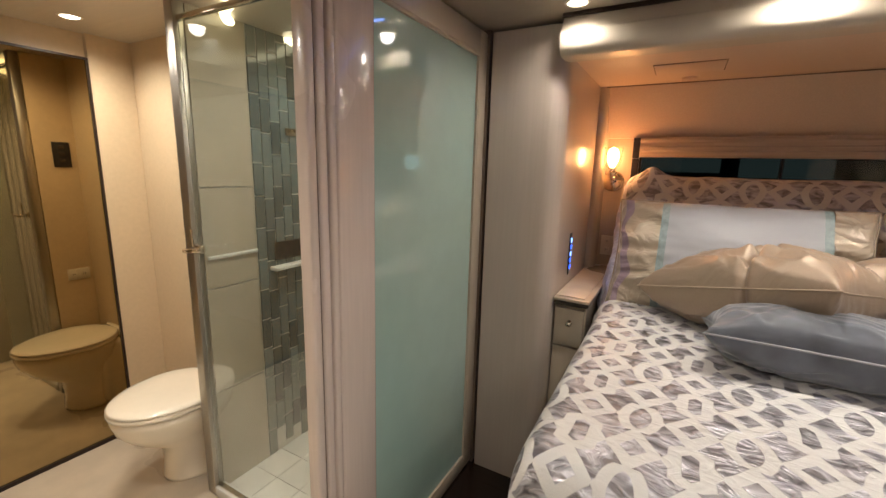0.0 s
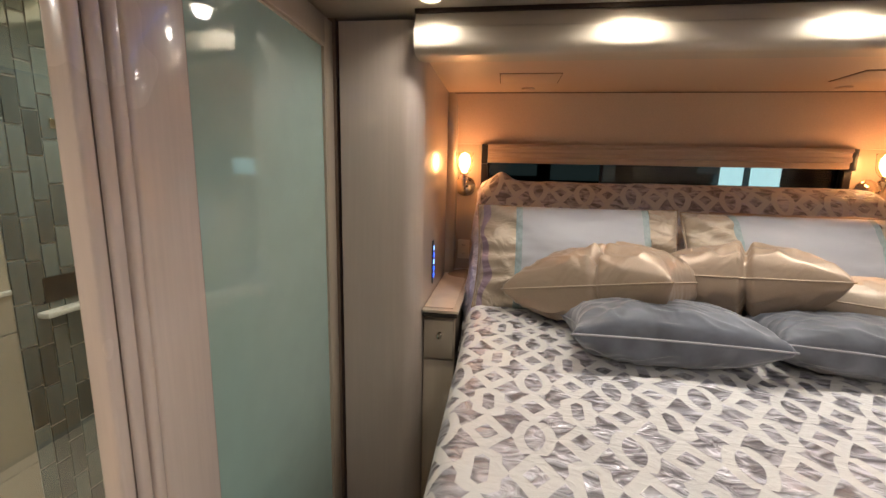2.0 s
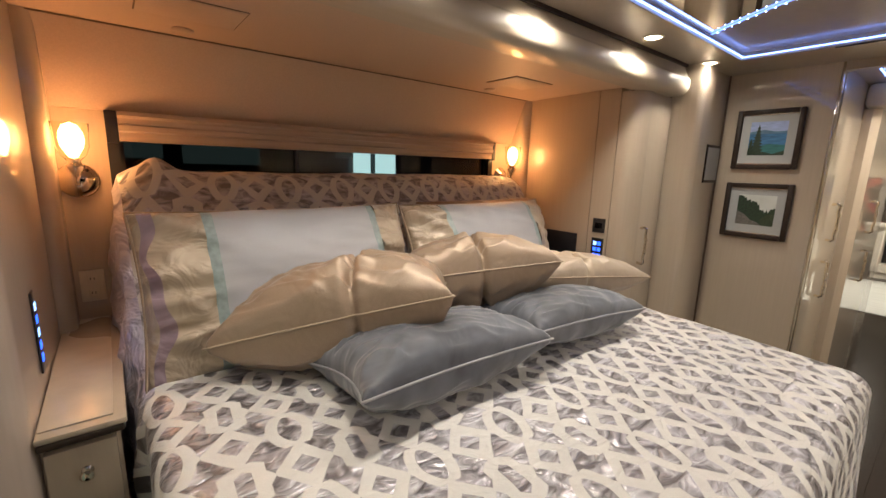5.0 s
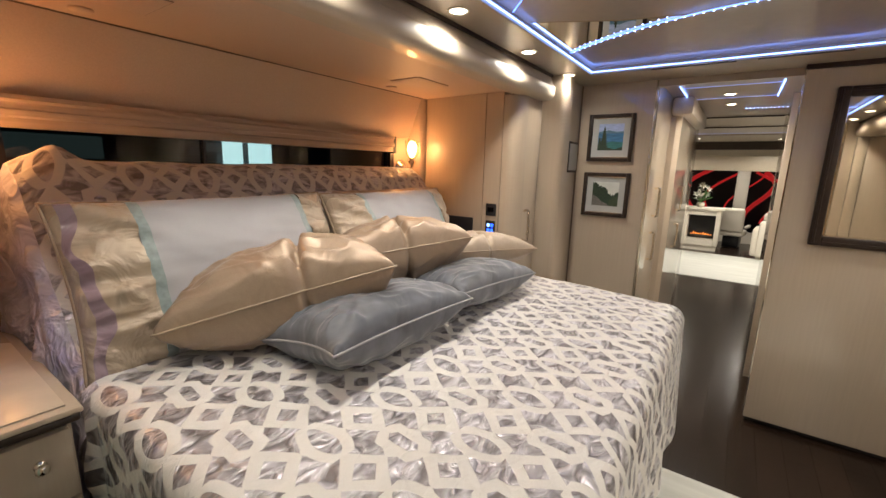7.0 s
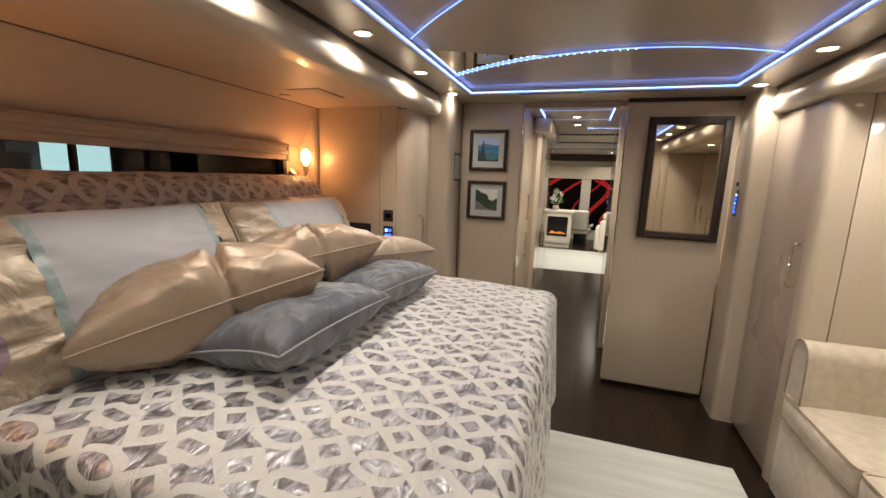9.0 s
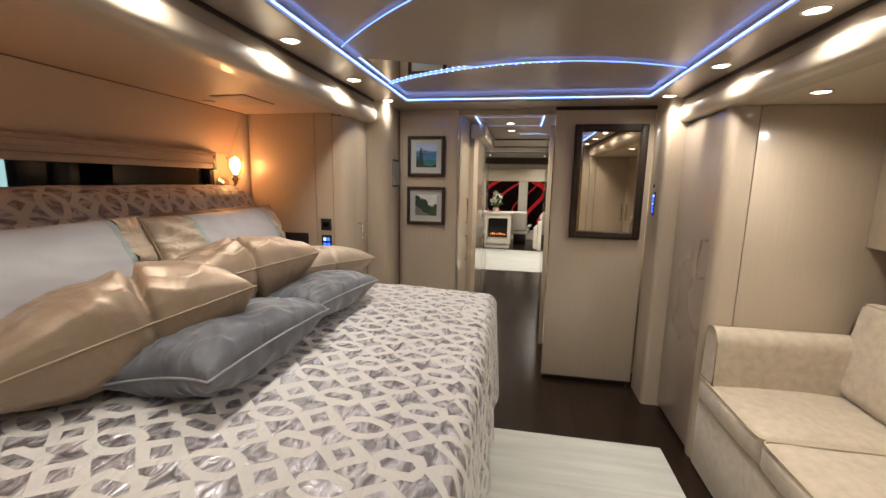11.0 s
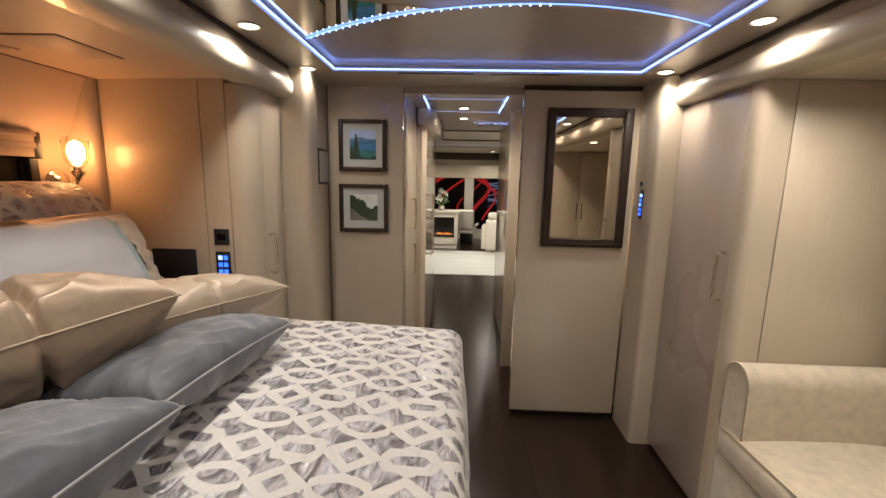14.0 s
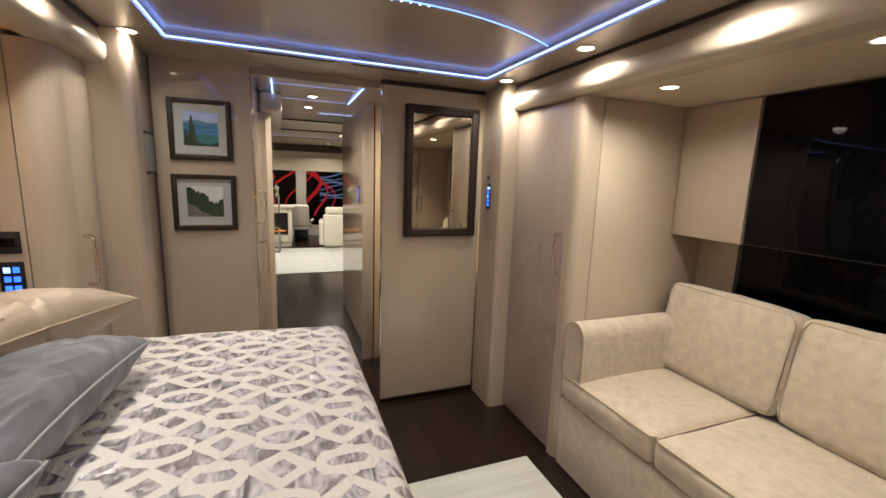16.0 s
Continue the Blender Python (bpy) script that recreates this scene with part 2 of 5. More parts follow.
def bedspread_material():
    """Cream bands that cross in a trellis of long links and diamonds, on creased taupe satin with its sheen painted in,
    along the cloth's own u and v.
    """
    m, n, l, b = nodes_of("trellis_bedspread")
    uv = n.new("ShaderNodeUVMap")
    uv.uv_map = "cloth"
    wob = n.new("ShaderNodeTexNoise")
    wob.inputs["Scale"].default_value = 3.0
    l.new(uv.outputs["UV"], wob.inputs["Vector"])
    sepw = n.new("ShaderNodeVectorMath")
    sepw.operation = "MULTIPLY_ADD"
    l.new(wob.outputs["Color"], sepw.inputs[0])
    sepw.inputs[1].default_value = (0.045, 0.045, 0)
    l.new(uv.outputs["UV"], sepw.inputs[2])
    sep = n.new("ShaderNodeSeparateXYZ")
    l.new(sepw.outputs[0], sep.inputs[0])

    def math_node(op, a, c, d=None):
        q = n.new("ShaderNodeMath")
        q.operation = op
        for i, v in enumerate((a, c, d)):
            if v is None:
                continue
            if hasattr(v, "is_output"):
                l.new(v, q.inputs[i])
            else:
                q.inputs[i].default_value = v
        return q.outputs[0]

    SX, SY = 0.113, 0.130
    v0 = math_node("ADD", math_node("SUBTRACT", sep.outputs[1], 0.934), math_node("MULTIPLY", sep.outputs[0], 0.035))
    u0 = math_node("SUBTRACT", math_node("MULTIPLY_ADD", v0, -0.05, sep.outputs[0]), 0.1225)
    u, v = math_node("DIVIDE", u0, SX), math_node("DIVIDE", v0, SY)
    iu, iv = math_node("ROUND", u, None), math_node("ROUND", v, None)
    du, dv = math_node("ABSOLUTE", math_node("SUBTRACT", u, iu), None), math_node("ABSOLUTE", math_node("SUBTRACT", v, iv), None)
    odd_u, odd_v = math_node("FLOORED_MODULO", iu, 2.0), math_node("FLOORED_MODULO", iv, 2.0)
    hexagon = math_node("MAXIMUM", math_node("DIVIDE", du, 0.140), math_node("ADD", math_node("DIVIDE", du, 0.50), math_node("DIVIDE", dv, 0.335)))
    diamond = math_node("ADD", math_node("DIVIDE", du, 0.255), math_node("DIVIDE", dv, 0.235))
    oval = math_node("POWER", math_node("ADD", math_node("POWER", math_node("DIVIDE", du, 0.225), 1.6), math_node("POWER", math_node("DIVIDE", dv, 0.40), 1.6)), 0.7)
    gap = math_node("ADD", math_node("DIVIDE", math_node("SUBTRACT", 0.5, du), 0.42), math_node("DIVIDE", math_node("SUBTRACT", 0.5, dv), 0.478))
    hexagon_rim = math_node("MAXIMUM", math_node("DIVIDE", du, 0.375), math_node("ADD", math_node("DIVIDE", du, 1.05), math_node("DIVIDE", dv, 0.59)))
    diamond_rim = math_node("ADD", math_node("DIVIDE", du, 0.555), math_node("DIVIDE", dv, 0.51))
    oval_rim = math_node("POWER", math_node("ADD", math_node("POWER", math_node("DIVIDE", du, 0.45), 1.7), math_node("POWER", math_node("DIVIDE", dv, 0.62), 1.7)), 0.6)

    def choose(flag, first, second):
        return math_node("ADD", math_node("MULTIPLY", math_node("SUBTRACT", 1.0, flag), first), math_node("MULTIPLY", flag, second))

    hole = choose(odd_v, choose(odd_u, hexagon, diamond), choose(odd_u, diamond, oval))
    rim = choose(odd_v, choose(odd_u, hexagon_rim, diamond_rim), choose(odd_u, diamond_rim, oval_rim))
    between = math_node("MAXIMUM", gap, math_node("SUBTRACT", 2.0, rim))
    near = math_node("MINIMUM", hole, between)
    rng = n.new("ShaderNodeMapRange")
    rng.inputs["From Min"].default_value, rng.inputs["From Max"].default_value = 0.97, 1.03
    l.new(near, rng.inputs["Value"])
    band = rng.outputs["Result"]
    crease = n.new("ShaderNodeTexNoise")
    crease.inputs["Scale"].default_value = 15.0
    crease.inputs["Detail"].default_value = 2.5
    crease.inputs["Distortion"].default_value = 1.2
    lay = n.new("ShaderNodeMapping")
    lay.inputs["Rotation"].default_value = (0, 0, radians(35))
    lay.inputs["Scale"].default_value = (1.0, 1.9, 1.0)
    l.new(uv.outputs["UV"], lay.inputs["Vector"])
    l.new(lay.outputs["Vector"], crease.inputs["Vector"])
    # crease noise also paints the satin's highlights and dark folds into the colour
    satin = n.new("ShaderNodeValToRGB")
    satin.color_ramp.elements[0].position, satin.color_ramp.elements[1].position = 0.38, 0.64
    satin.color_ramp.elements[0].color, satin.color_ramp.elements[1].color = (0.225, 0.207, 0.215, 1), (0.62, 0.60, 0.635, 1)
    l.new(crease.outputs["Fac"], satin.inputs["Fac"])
    weave = n.new("ShaderNodeTexNoise")
    weave.inputs["Scale"].default_value = 420
    l.new(uv.outputs["UV"], weave.inputs["Vector"])
    cream = n.new("ShaderNodeValToRGB")
    cream.color_ramp.elements[0].color, cream.color_ramp.elements[1].color = (0.57, 0.55, 0.515, 1), (0.74, 0.715, 0.685, 1)
    l.new(weave.outputs["Fac"], cream.inputs["Fac"])
    mix = n.new("ShaderNodeMix")
    mix.data_type = "RGBA"
    l.new(band, mix.inputs["Factor"])
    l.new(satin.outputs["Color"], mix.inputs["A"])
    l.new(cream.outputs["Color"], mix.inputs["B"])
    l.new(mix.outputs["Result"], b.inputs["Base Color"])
    rr = n.new("ShaderNodeMapRange")
    rr.inputs["To Min"].default_value, rr.inputs["To Max"].default_value = 0.34, 0.75
    b.inputs["Specular IOR Level"].default_value = 0.6
    l.new(math_node("MULTIPLY", math_node("SUBTRACT", 1.0, band), 0.50), b.inputs["Metallic"])
    l.new(band, rr.inputs["Value"])
    l.new(rr.outputs["Result"], b.inputs["Roughness"])
    low = n.new("ShaderNodeBump")
    low.inputs["Strength"].default_value = 0.55
    low.inputs["Distance"].default_value = 0.03
    calm = math_node("MULTIPLY", crease.outputs["Fac"], math_node("SUBTRACT", 1.0, math_node("MULTIPLY", band, 0.8)))
    l.new(calm, low.inputs["Height"])
    up = n.new("ShaderNodeBump")
    up.inputs["Strength"].default_value = 0.8
    up.inputs["Distance"].default_value = 0.004
    l.new(band, up.inputs["Height"])
    l.new(low.outputs["Normal"], up.inputs["Normal"])
    l.new(up.outputs["Normal"], b.inputs["Normal"])
    return m


trellis = bedspread_material()


# ---- tools for building ----
def box(a, b, r=0.0, seg=2, bm=None):
    own = bmesh.new()
    bmesh.ops.create_cube(own, size=1)
    size = [b[i] - a[i] for i in range(3)]
    own.transform(Matrix.Translation([(a[i] + b[i]) / 2 for i in range(3)]) @ Matrix.Diagonal((*size, 1)))
    if r:
        bmesh.ops.bevel(own, geom=own.edges[:], offset=min(r, min(size) * 0.49), segments=seg, affect="EDGES", profile=0.5)
    return join(bm, own)


def join(bm, own):
    if bm is None:
        return own
    me = bpy.data.meshes.new("joining")
    own.to_mesh(me)
    bm.from_mesh(me)
    bpy.data.meshes.remove(me)
    own.free()
    return bm


def prism(outline, lo, hi, axis="z", bm=None):
    """An outline of two coordinates, drawn out along an axis."""
    own = bmesh.new()
    place = {"x": lambda p, h: (h, p[0], p[1]), "y": lambda p, h: (p[0], h, p[1]), "z": lambda p, h: (p[0], p[1], h)}[axis]
    rings = [[own.verts.new(place(p, h)) for p in outline] for h in (lo, hi)]
    k = len(outline)
    for i in range(k):
        own.faces.new((rings[0][i], rings[0][(i + 1) % k], rings[1][(i + 1) % k], rings[1][i]))
    own.faces.new(rings[0][::-1])
    own.faces.new(rings[1])
    bmesh.ops.recalc_face_normals(own, faces=own.faces[:])
    return join(bm, own)


def lathe(profile, at=(0, 0, 0), seg=24, scale=(1, 1, 1), bm=None):
    own = bmesh.new()
    rings = []
    for r, z in profile:
        rings.append([own.verts.new((at[0] + r * math.cos(2 * math.pi * i / seg) * scale[0], at[1] + r * math.sin(2 * math.pi * i / seg) * scale[1], at[2] + z * scale[2])) for i in range(seg)])
    for p, q in zip(rings, rings[1:]):
        for i in range(seg):
            own.faces.new((p[i], p[(i + 1) % seg], q[(i + 1) % seg], q[i]))
    if profile[0][0] > 1e-6:
        own.faces.new(rings[0][::-1])
    if profile[-1][0] > 1e-6:
        own.faces.new(rings[-1])
    bmesh.ops.remove_doubles(own, verts=own.verts[:], dist=1e-6)
    return join(bm, own)


def tube(points, r, seg=8, closed=False, bm=None):
    own = bmesh.new()
    pts = [Vector(p) for p in points]
    rings = []
    k = len(pts)
    for i, p in enumerate(pts):
        a, c = pts[(i - 1) % k if closed else max(i - 1, 0)], pts[(i + 1) % k if closed else min(i + 1, k - 1)]
        d = (c - a).normalized()
        side = d.cross(Vector((0, 0, 1)))
        if side.length < 1e-3:
            side = d.cross(Vector((1, 0, 0)))
        side.normalize()
        up = side.cross(d)
        rings.append([own.verts.new(p + r * (math.cos(2 * math.pi * j / seg) * side + math.sin(2 * math.pi * j / seg) * up)) for j in range(seg)])
    for p, q in list(zip(rings, rings[1:])) + ([(rings[-1], rings[0])] if closed else []):
        for j in range(seg):
            own.faces.new((p[j], p[(j + 1) % seg], q[(j + 1) % seg], q[j]))
    if not closed:
        own.faces.new(rings[0][::-1])
        own.faces.new(rings[-1])
    return join(bm, own)


def mesh_of(name, bm, material, smooth=False):
    me = bpy.data.meshes.new(name)
    bm.to_mesh(me)
    bm.free()
    me.materials.append(material)
    for p in me.polygons:
        p.use_smooth = True
    if not smooth:
        me.set_sharp_from_angle(angle=radians(32))
    return me


def part(name, bm, material, parent, label="", smooth=False):
    ob = new(name, mesh_of(name, bm, material, smooth))
    ob.parent = parent
    return tagged(ob, label)


def single(name, bm, material, label, category, group="", smooth=False):
    return tagged(new(name, mesh_of(name, bm, material, smooth)), label, category, group)


def thing(name, at, label, category, group=""):
    ob = new(name)
    ob.empty_display_size = 0.1
    ob.matrix_basis = pose(*at)
    return tagged(ob, label, category, group)


def wpart(name, bm, material, parent, label="", smooth=False):
    root = parent
    shift = Vector((0, 0, 0))
    while root is not None:
        shift += root.matrix_basis.translation
        root = root.parent
    bm.transform(Matrix.Translation(-shift))
    return part(name, bm, material, parent, label, smooth)


def structure(name, bm, material, label, category, smooth=False):
    return tagged(new(name, mesh_of(name, bm, material, smooth)), label, category, "", "structure")


def arc(cx, cy, r, a0, a1, k=8):
    return [(cx + r * math.cos(radians(a0 + (a1 - a0) * i / k)), cy + r * math.sin(radians(a0 + (a1 - a0) * i / k))) for i in range(k + 1)]


# ---- the large structure ----
structure("floor", box((-0.62, 0.3, -0.12), (11.2, 4.6, -0.012)), gap_black, "dark underfloor beneath espresso wooden planks", "floor")
structure("floor_bath", box((-2.6, 1.2, -0.12), (-0.62, 3.7, 0.0)), bath_stone, "cream marble bathroom floor with soft veins", "floor")

# ceiling: a border of panels round a shallow lit tray
TX0, TX1, TY0, TY1 = -0.30, 2.40, 1.69, 3.285
CZ = 2.075
bm = box((-0.62, 1.40, CZ), (2.80, TY0, CZ + 0.06))
box((-0.62, TY1, CZ), (2.80, 3.60, CZ + 0.06), bm=bm)
box((TX1, TY0, CZ), (2.80, TY1, CZ + 0.06), bm=bm)
box((-0.62, TY0, CZ), (TX0, TY1, CZ + 0.06), bm=bm)
structure("ceiling", bm, ceiling_paint, "taupe satin ceiling border round a lit tray", "ceiling")
structure("ceiling_tray", box((TX0, TY0, CZ + 0.034), (TX1, TY1, CZ + 0.06)), ceiling_paint, "raised taupe ceiling tray washed by blue light", "ceiling")
structure("ceiling_corridor", box((2.80, 1.38, 2.068), (5.0, 3.1, 2.13)), ceiling_paint, "taupe corridor ceiling", "ceiling")
structure("ceiling_salon", box((5.0, 0.3, 2.068), (11.2, 4.6, 2.13)), beam_paint, "pale salon ceiling", "ceiling")
structure("ceiling_bath", box((-2.6, 1.2, CZ), (-0.62, 3.7, CZ + 0.06)), beam_paint, "cream bathroom ceiling", "ceiling")
# shower canopy that hangs round an oval opening
oval = [(-1.12 + 0.44 * math.cos(a), 3.12 + 0.30 * math.sin(a)) for a in np.linspace(0, 2 * math.pi, 48, endpoint=False)]
structure("trim_shower_cove", tube([(x, y, CZ - 0.012) for x, y in oval], 0.020, 8, True), cove_glow, "oval glowing cove in the shower ceiling", "cove light", True)

# slide-out over the bed: low ceiling, sloped head panel, side walls
structure("ceiling_slide_bed", box((-0.36, 3.60, 1.945), (2.10, 4.30, 1.99)), slide_vinyl, "low tan ceiling of the bed slide-out", "ceiling")
structure("wall_north_upper", prism([(4.285, 1.9445), (4.50, 1.9445), (4.50, 1.685), (4.385, 1.685)], -0.25, 2.005, "x"), slide_vinyl, "sloped tan panel above the bed window", "wall")
bm = box((-0.36, 4.405, 0), (-0.065, 4.50, 1.684))
box((1.825, 4.405, 0), (2.10, 4.50, 1.684), bm=bm)
box((-0.065, 4.405, 0), (1.825, 4.50, 1.36), bm=bm)
structure("wall_north", bm, laminate, "pearl laminate wall behind the bed", "wall")


structure("trim_slide_crease", box((-0.249, 4.279, 1.9405), (1.999, 4.287, 1.9443)), tan_gap, "thin shadow line where the slope begins", "trim")


def beam(y0, y1, x0, x1, z0, z1, flip):
    """A deep soft-edged beam along the edge of a slide-out."""
    ye, yi = (y0, y1) if not flip else (y1, y0)
    s = 1 if not flip else -1
    r = 0.045
    prof = [(yi, z1), (yi, z0)]
    prof += [(ye + s * r - s * r * math.sin(radians(a)), z0 + r - r * math.cos(radians(a))) for a in np.linspace(0, 90, 8)]
    prof += [(ye, z0 + 0.076), (ye + s * 0.004, z0 + 0.084), (ye + s * 0.012, z0 + 0.089), (ye + s * 0.014, z0 + 0.094), (ye + s * 0.036, z1 - 0.004), (ye + s * 0.036, z1)]
    return prism(prof, x0, x1, "x")


structure("beam_bed_side", beam(3.475, 3.60, -0.27, 2.315, 1.925, 2.074, False), beam_paint, "pearl soft-edged beam over the bed slide-out", "beam", False)
structure("beam_sofa_side", beam(1.38, 1.515, -0.6, 2.395, 1.925, 2.074, True), beam_paint, "pearl soft-edged beam over the sofa slide-out", "beam", False)
structure("trim_beam_bed", box((-0.27, 3.487, 2.0605), (2.30, 3.4975, 2.0745)), frame_wood, "thin dark line over the bed beam", "trim")
structure("trim_beam_sofa", box((-0.6, 1.492, 2.0605), (2.39, 1.503, 2.0745)), frame_wood, "thin dark line over the sofa beam", "trim")

# left side of the bed: a tall column with a rounded corner, running back as the side wall
R = 0.075
outline = [(-0.575, 3.55)] + [(-0.325 + R * math.sin(radians(a)), 3.625 - R * math.cos(radians(a))) for a in np.linspace(0, 90, 9)] + [(-0.25, 4.405), (-0.36, 4.405), (-0.36, 3.66), (-0.575, 3.66)]
structure("wall_column_west", prism(outline, 0.0, 2.062), laminate_taupe, "rose-tinted glossy laminate column with a rounded corner", "column")
def corner_post(x, side):
    """A rounded filler post in the corner between the side wall and the window wall."""
    out = [(x, 4.404), (x, 4.272)]
    out += [(x + side * (0.012 + 0.034 * math.sin(radians(a))), 4.306 - 0.034 * math.cos(radians(a))) for a in np.linspace(0, 90, 7)]
    return prism(out + [(x + side * 0.046, 4.404)], 0.0, 1.9435)


structure("trim_corner_west", corner_post(-0.2495, 1), laminate, "rounded corner post beside the bed", "trim")
structure("trim_corner_east", corner_post(2.034, -1), laminate, "rounded corner post beside the bed window", "trim")
# right side of the bed
bm = prism([(2.0, 3.785), (2.10, 3.785), (2.10, 4.405), (2.045, 4.405)], 0, 1.944)
box((2.0, 3.665, 0), (2.10, 3.781, 1.944), bm=bm)
structure("wall_bed_east", bm, laminate, "pearl laminate side wall of the bed slide-out", "wall")
structure("trim_joint_east", box((2.004, 3.780, 0), (2.09, 3.786, 1.943)), gap_black, "dark joint between wall panels", "trim")
bm = prism([(2.0, 3.661)] + [(2.0 + 0.085 - 0.085 * math.cos(radians(a)), 3.635 - 0.085 * math.sin(radians(a))) for a in np.linspace(0, 90, 9)] + [(2.10, 3.55), (2.10, 3.661)], 0, 1.924)
structure("trim_rounded_east", bm, laminate, "rounded laminate corner post", "trim")
# side walls north of the slide, behind the columns
outline = [(2.325, 3.56), (2.325, 3.475)] + [(2.36 + 0.035 * -math.cos(radians(a)), 3.44 - 0.035 * math.sin(radians(a)) + 0.0) for a in np.linspace(0, 90, 5)] + [(2.455, 3.405), (2.455, 3.56)]
structure("wall_column_east", prism(outline, 0, CZ), laminate, "pearl laminate column at the bulkhead", "column")
structure("wall_niche_east", box((2.456, 3.44, 0), (2.745, 3.56, CZ)), laminate, "narrow laminate return wall with a small frame", "wall")

# bulkhead with pictures
structure("wall_bulkhead", box((2.74, 2.965, 0), (2.80, 3.439, CZ)), laminate, "pearl laminate bulkhead hung with two pictures", "wall")
structure("trim_bulkhead_west", box((2.734, 3.430, 0), (2.7395, 3.4385, CZ)), gasket, "dark corner joint of the bulkhead", "trim")
structure("trim_bulkhead_edge", box((2.738, 2.955, 0), (2.81, 2.9645, CZ), 0.004), chrome, "bright metal edge of the bulkhead", "trim")
structure("header_doorway", box((2.742, 2.241, 2.035), (2.80, 2.954, CZ)), ceiling_paint, "header over the corridor doorway", "header")
structure("wall_corridor_north", box((2.812, 2.955, 0), (6.0, 3.05, 2.068)), laminate, "glossy corridor wall of wardrobe doors", "wall")
structure("wall_corridor_north_step", prism([(3.46, 2.955), (3.46, 2.915), (3.50, 2.88), (4.6, 2.88), (4.6, 2.955)], 0, 1.93), laminate, "stepped glossy wardrobe front in the corridor", "wall")
structure("header_corridor", box((3.40, 2.80, 1.93), (4.7, 2.954, 2.0675), 0.03), beam_paint, "rounded header in the corridor", "header")
structure("wall_corridor_south", box((3.40, 2.06, 0), (5.0, 2.17, 2.068)), laminate, "glossy corridor wall beside the galley", "wall")
structure("trim_corridor_south", box((3.375, 2.146, 0), (3.399, 2.235, 2.04), 0.006, 2), laminate, "glossy laminate post at the end of the corridor wall", "trim")
structure("trim_corridor_gap", box((3.388, 2.137, 0), (3.399, 2.145, 2.04)), gap_black, "dark joint beside the corridor post", "trim")
structure("trim_corridor_cream", box((3.380, 1.95, 0), (3.399, 2.136, 2.04), 0.003), bath_wall, "lit cream door edge of the small compartment", "trim")
structure("wall_closet_back", box((2.74, 1.40, 0), (3.38, 1.50, 2.068)), bath_wall, "cream wall of a small lit compartment", "wall")

# sofa slide-out
structure("wall_column_southeast", prism([(2.66, 1.565), (2.66, 1.38), (2.40, 1.38), (2.40, 1.44)] + [(2.43 - 0.03 * math.cos(radians(a)), 1.535 + 0.03 * math.sin(radians(a))) for a in np.linspace(0, 90, 5)], 0, CZ), laminate, "pearl laminate column with a touch panel", "column")
structure("wall_south", box((-0.66, 0.42, 0), (1.86, 0.55, 2.0)), laminate, "pearl laminate wall behind the sofa", "wall")
structure("ceiling_slide_sofa", box((-0.62, 0.42, 1.926), (2.43, 1.40, 1.98)), slide_pearl, "low tan ceiling of the sofa slide-out", "ceiling")
structure("wall_west", box((-0.72, 0.42, 0), (-0.625, 1.58, CZ)), laminate, "laminate partition beside the bathroom door", "wall")

# bathroom shell
structure("wall_bath_north", box((-2.6, 2.985, 0), (-1.549, 3.16, CZ)), bath_wall, "cream wall behind the toilet", "wall")
structure("wall_bath_west", box((-2.42, 2.797, 0), (-2.335, 2.984, CZ)), bath_wall, "cream wall beside the mirror", "wall")
structure("wall_bath_rear", box((-2.45, 1.2, 0), (-2.36, 2.795, CZ)), bath_wall, "cream wall behind the mirror", "wall")
structure("wall_bath_south", box((-2.6, 1.2, 0), (-0.62, 1.32, CZ)), bath_wall, "cream bathroom wall", "wall")
bm = box((-1.548, 2.785, 0), (-1.507, 3.70, CZ))
structure("wall_shower_west", bm, bath_wall, "thin wall between toilet and shower", "wall")
structure("wall_shower_north", box((-1.506, 3.62, 0), (-0.625, 3.72, CZ)), beige_tile, "grey-beige tiled shower wall", "wall")
structure("wall_shower_east", box((-0.655, 2.64, 0), (-0.632, 3.62, CZ)), beige_tile, "shower side behind the frosted door", "wall")
structure("kerb_shower", box((-1.491, 2.735, 0), (-0.66, 2.79, 0.05), 0.008), pan_tile, "low tiled shower kerb", "kerb")

# salon shell
structure("wall_salon_north", box((6.0, 4.3, 0), (11.2, 4.45, 2.068)), laminate, "salon side wall", "wall")
structure("wall_salon_south", box((5.0, 0.5, 0), (11.2, 0.6, 2.068)), laminate, "salon side wall", "wall")
structure("wall_salon_step", box((5.9, 3.05, 0), (6.0, 4.45, 2.068)), laminate, "wall end towards the salon", "wall")
structure("wall_galley_step", box((5.0, 0.6, 0), (5.08, 2.06, 2.068)), laminate, "wall end towards the galley", "wall")
bm = box((10.9, 0.6, 1.62), (11.0, 4.3, 2.068))
box((10.9, 0.6, 0), (11.0, 4.3, 0.25), bm=bm)
structure("wall_windscreen", bm, leather_white, "pale dash and header round the windscreen", "wall")
structure("trim_windscreen_post", box((10.86, 2.26, 0.25), (10.95, 2.50, 1.62), 0.02), leather_white, "pale post in the middle of the windscreen", "trim")
structure("valance_salon", box((8.9, 0.6, 1.56), (9.0, 4.3, 1.83), 0.02), beam_paint, "pale padded valance across the salon front", "valance")
structure("header_salon", box((8.8, 0.6, 1.93), (8.95, 4.3, 2.067), 0.01), bronze_trim, "dark wooden header across the salon", "header")
for i, (x, w) in enumerate(((4.9, 0.03), (6.0, 0.03), (7.2, 0.03))):
    structure("trim_ceiling_slot", box((x, 0.7 if x > 5 else 2.18, 2.058), (x + w, 4.2 if x > 5 else 2.87, 2.0685)), frame_wood if i != 2 else ceiling_paint, "dark slot across the corridor ceiling", "trim")

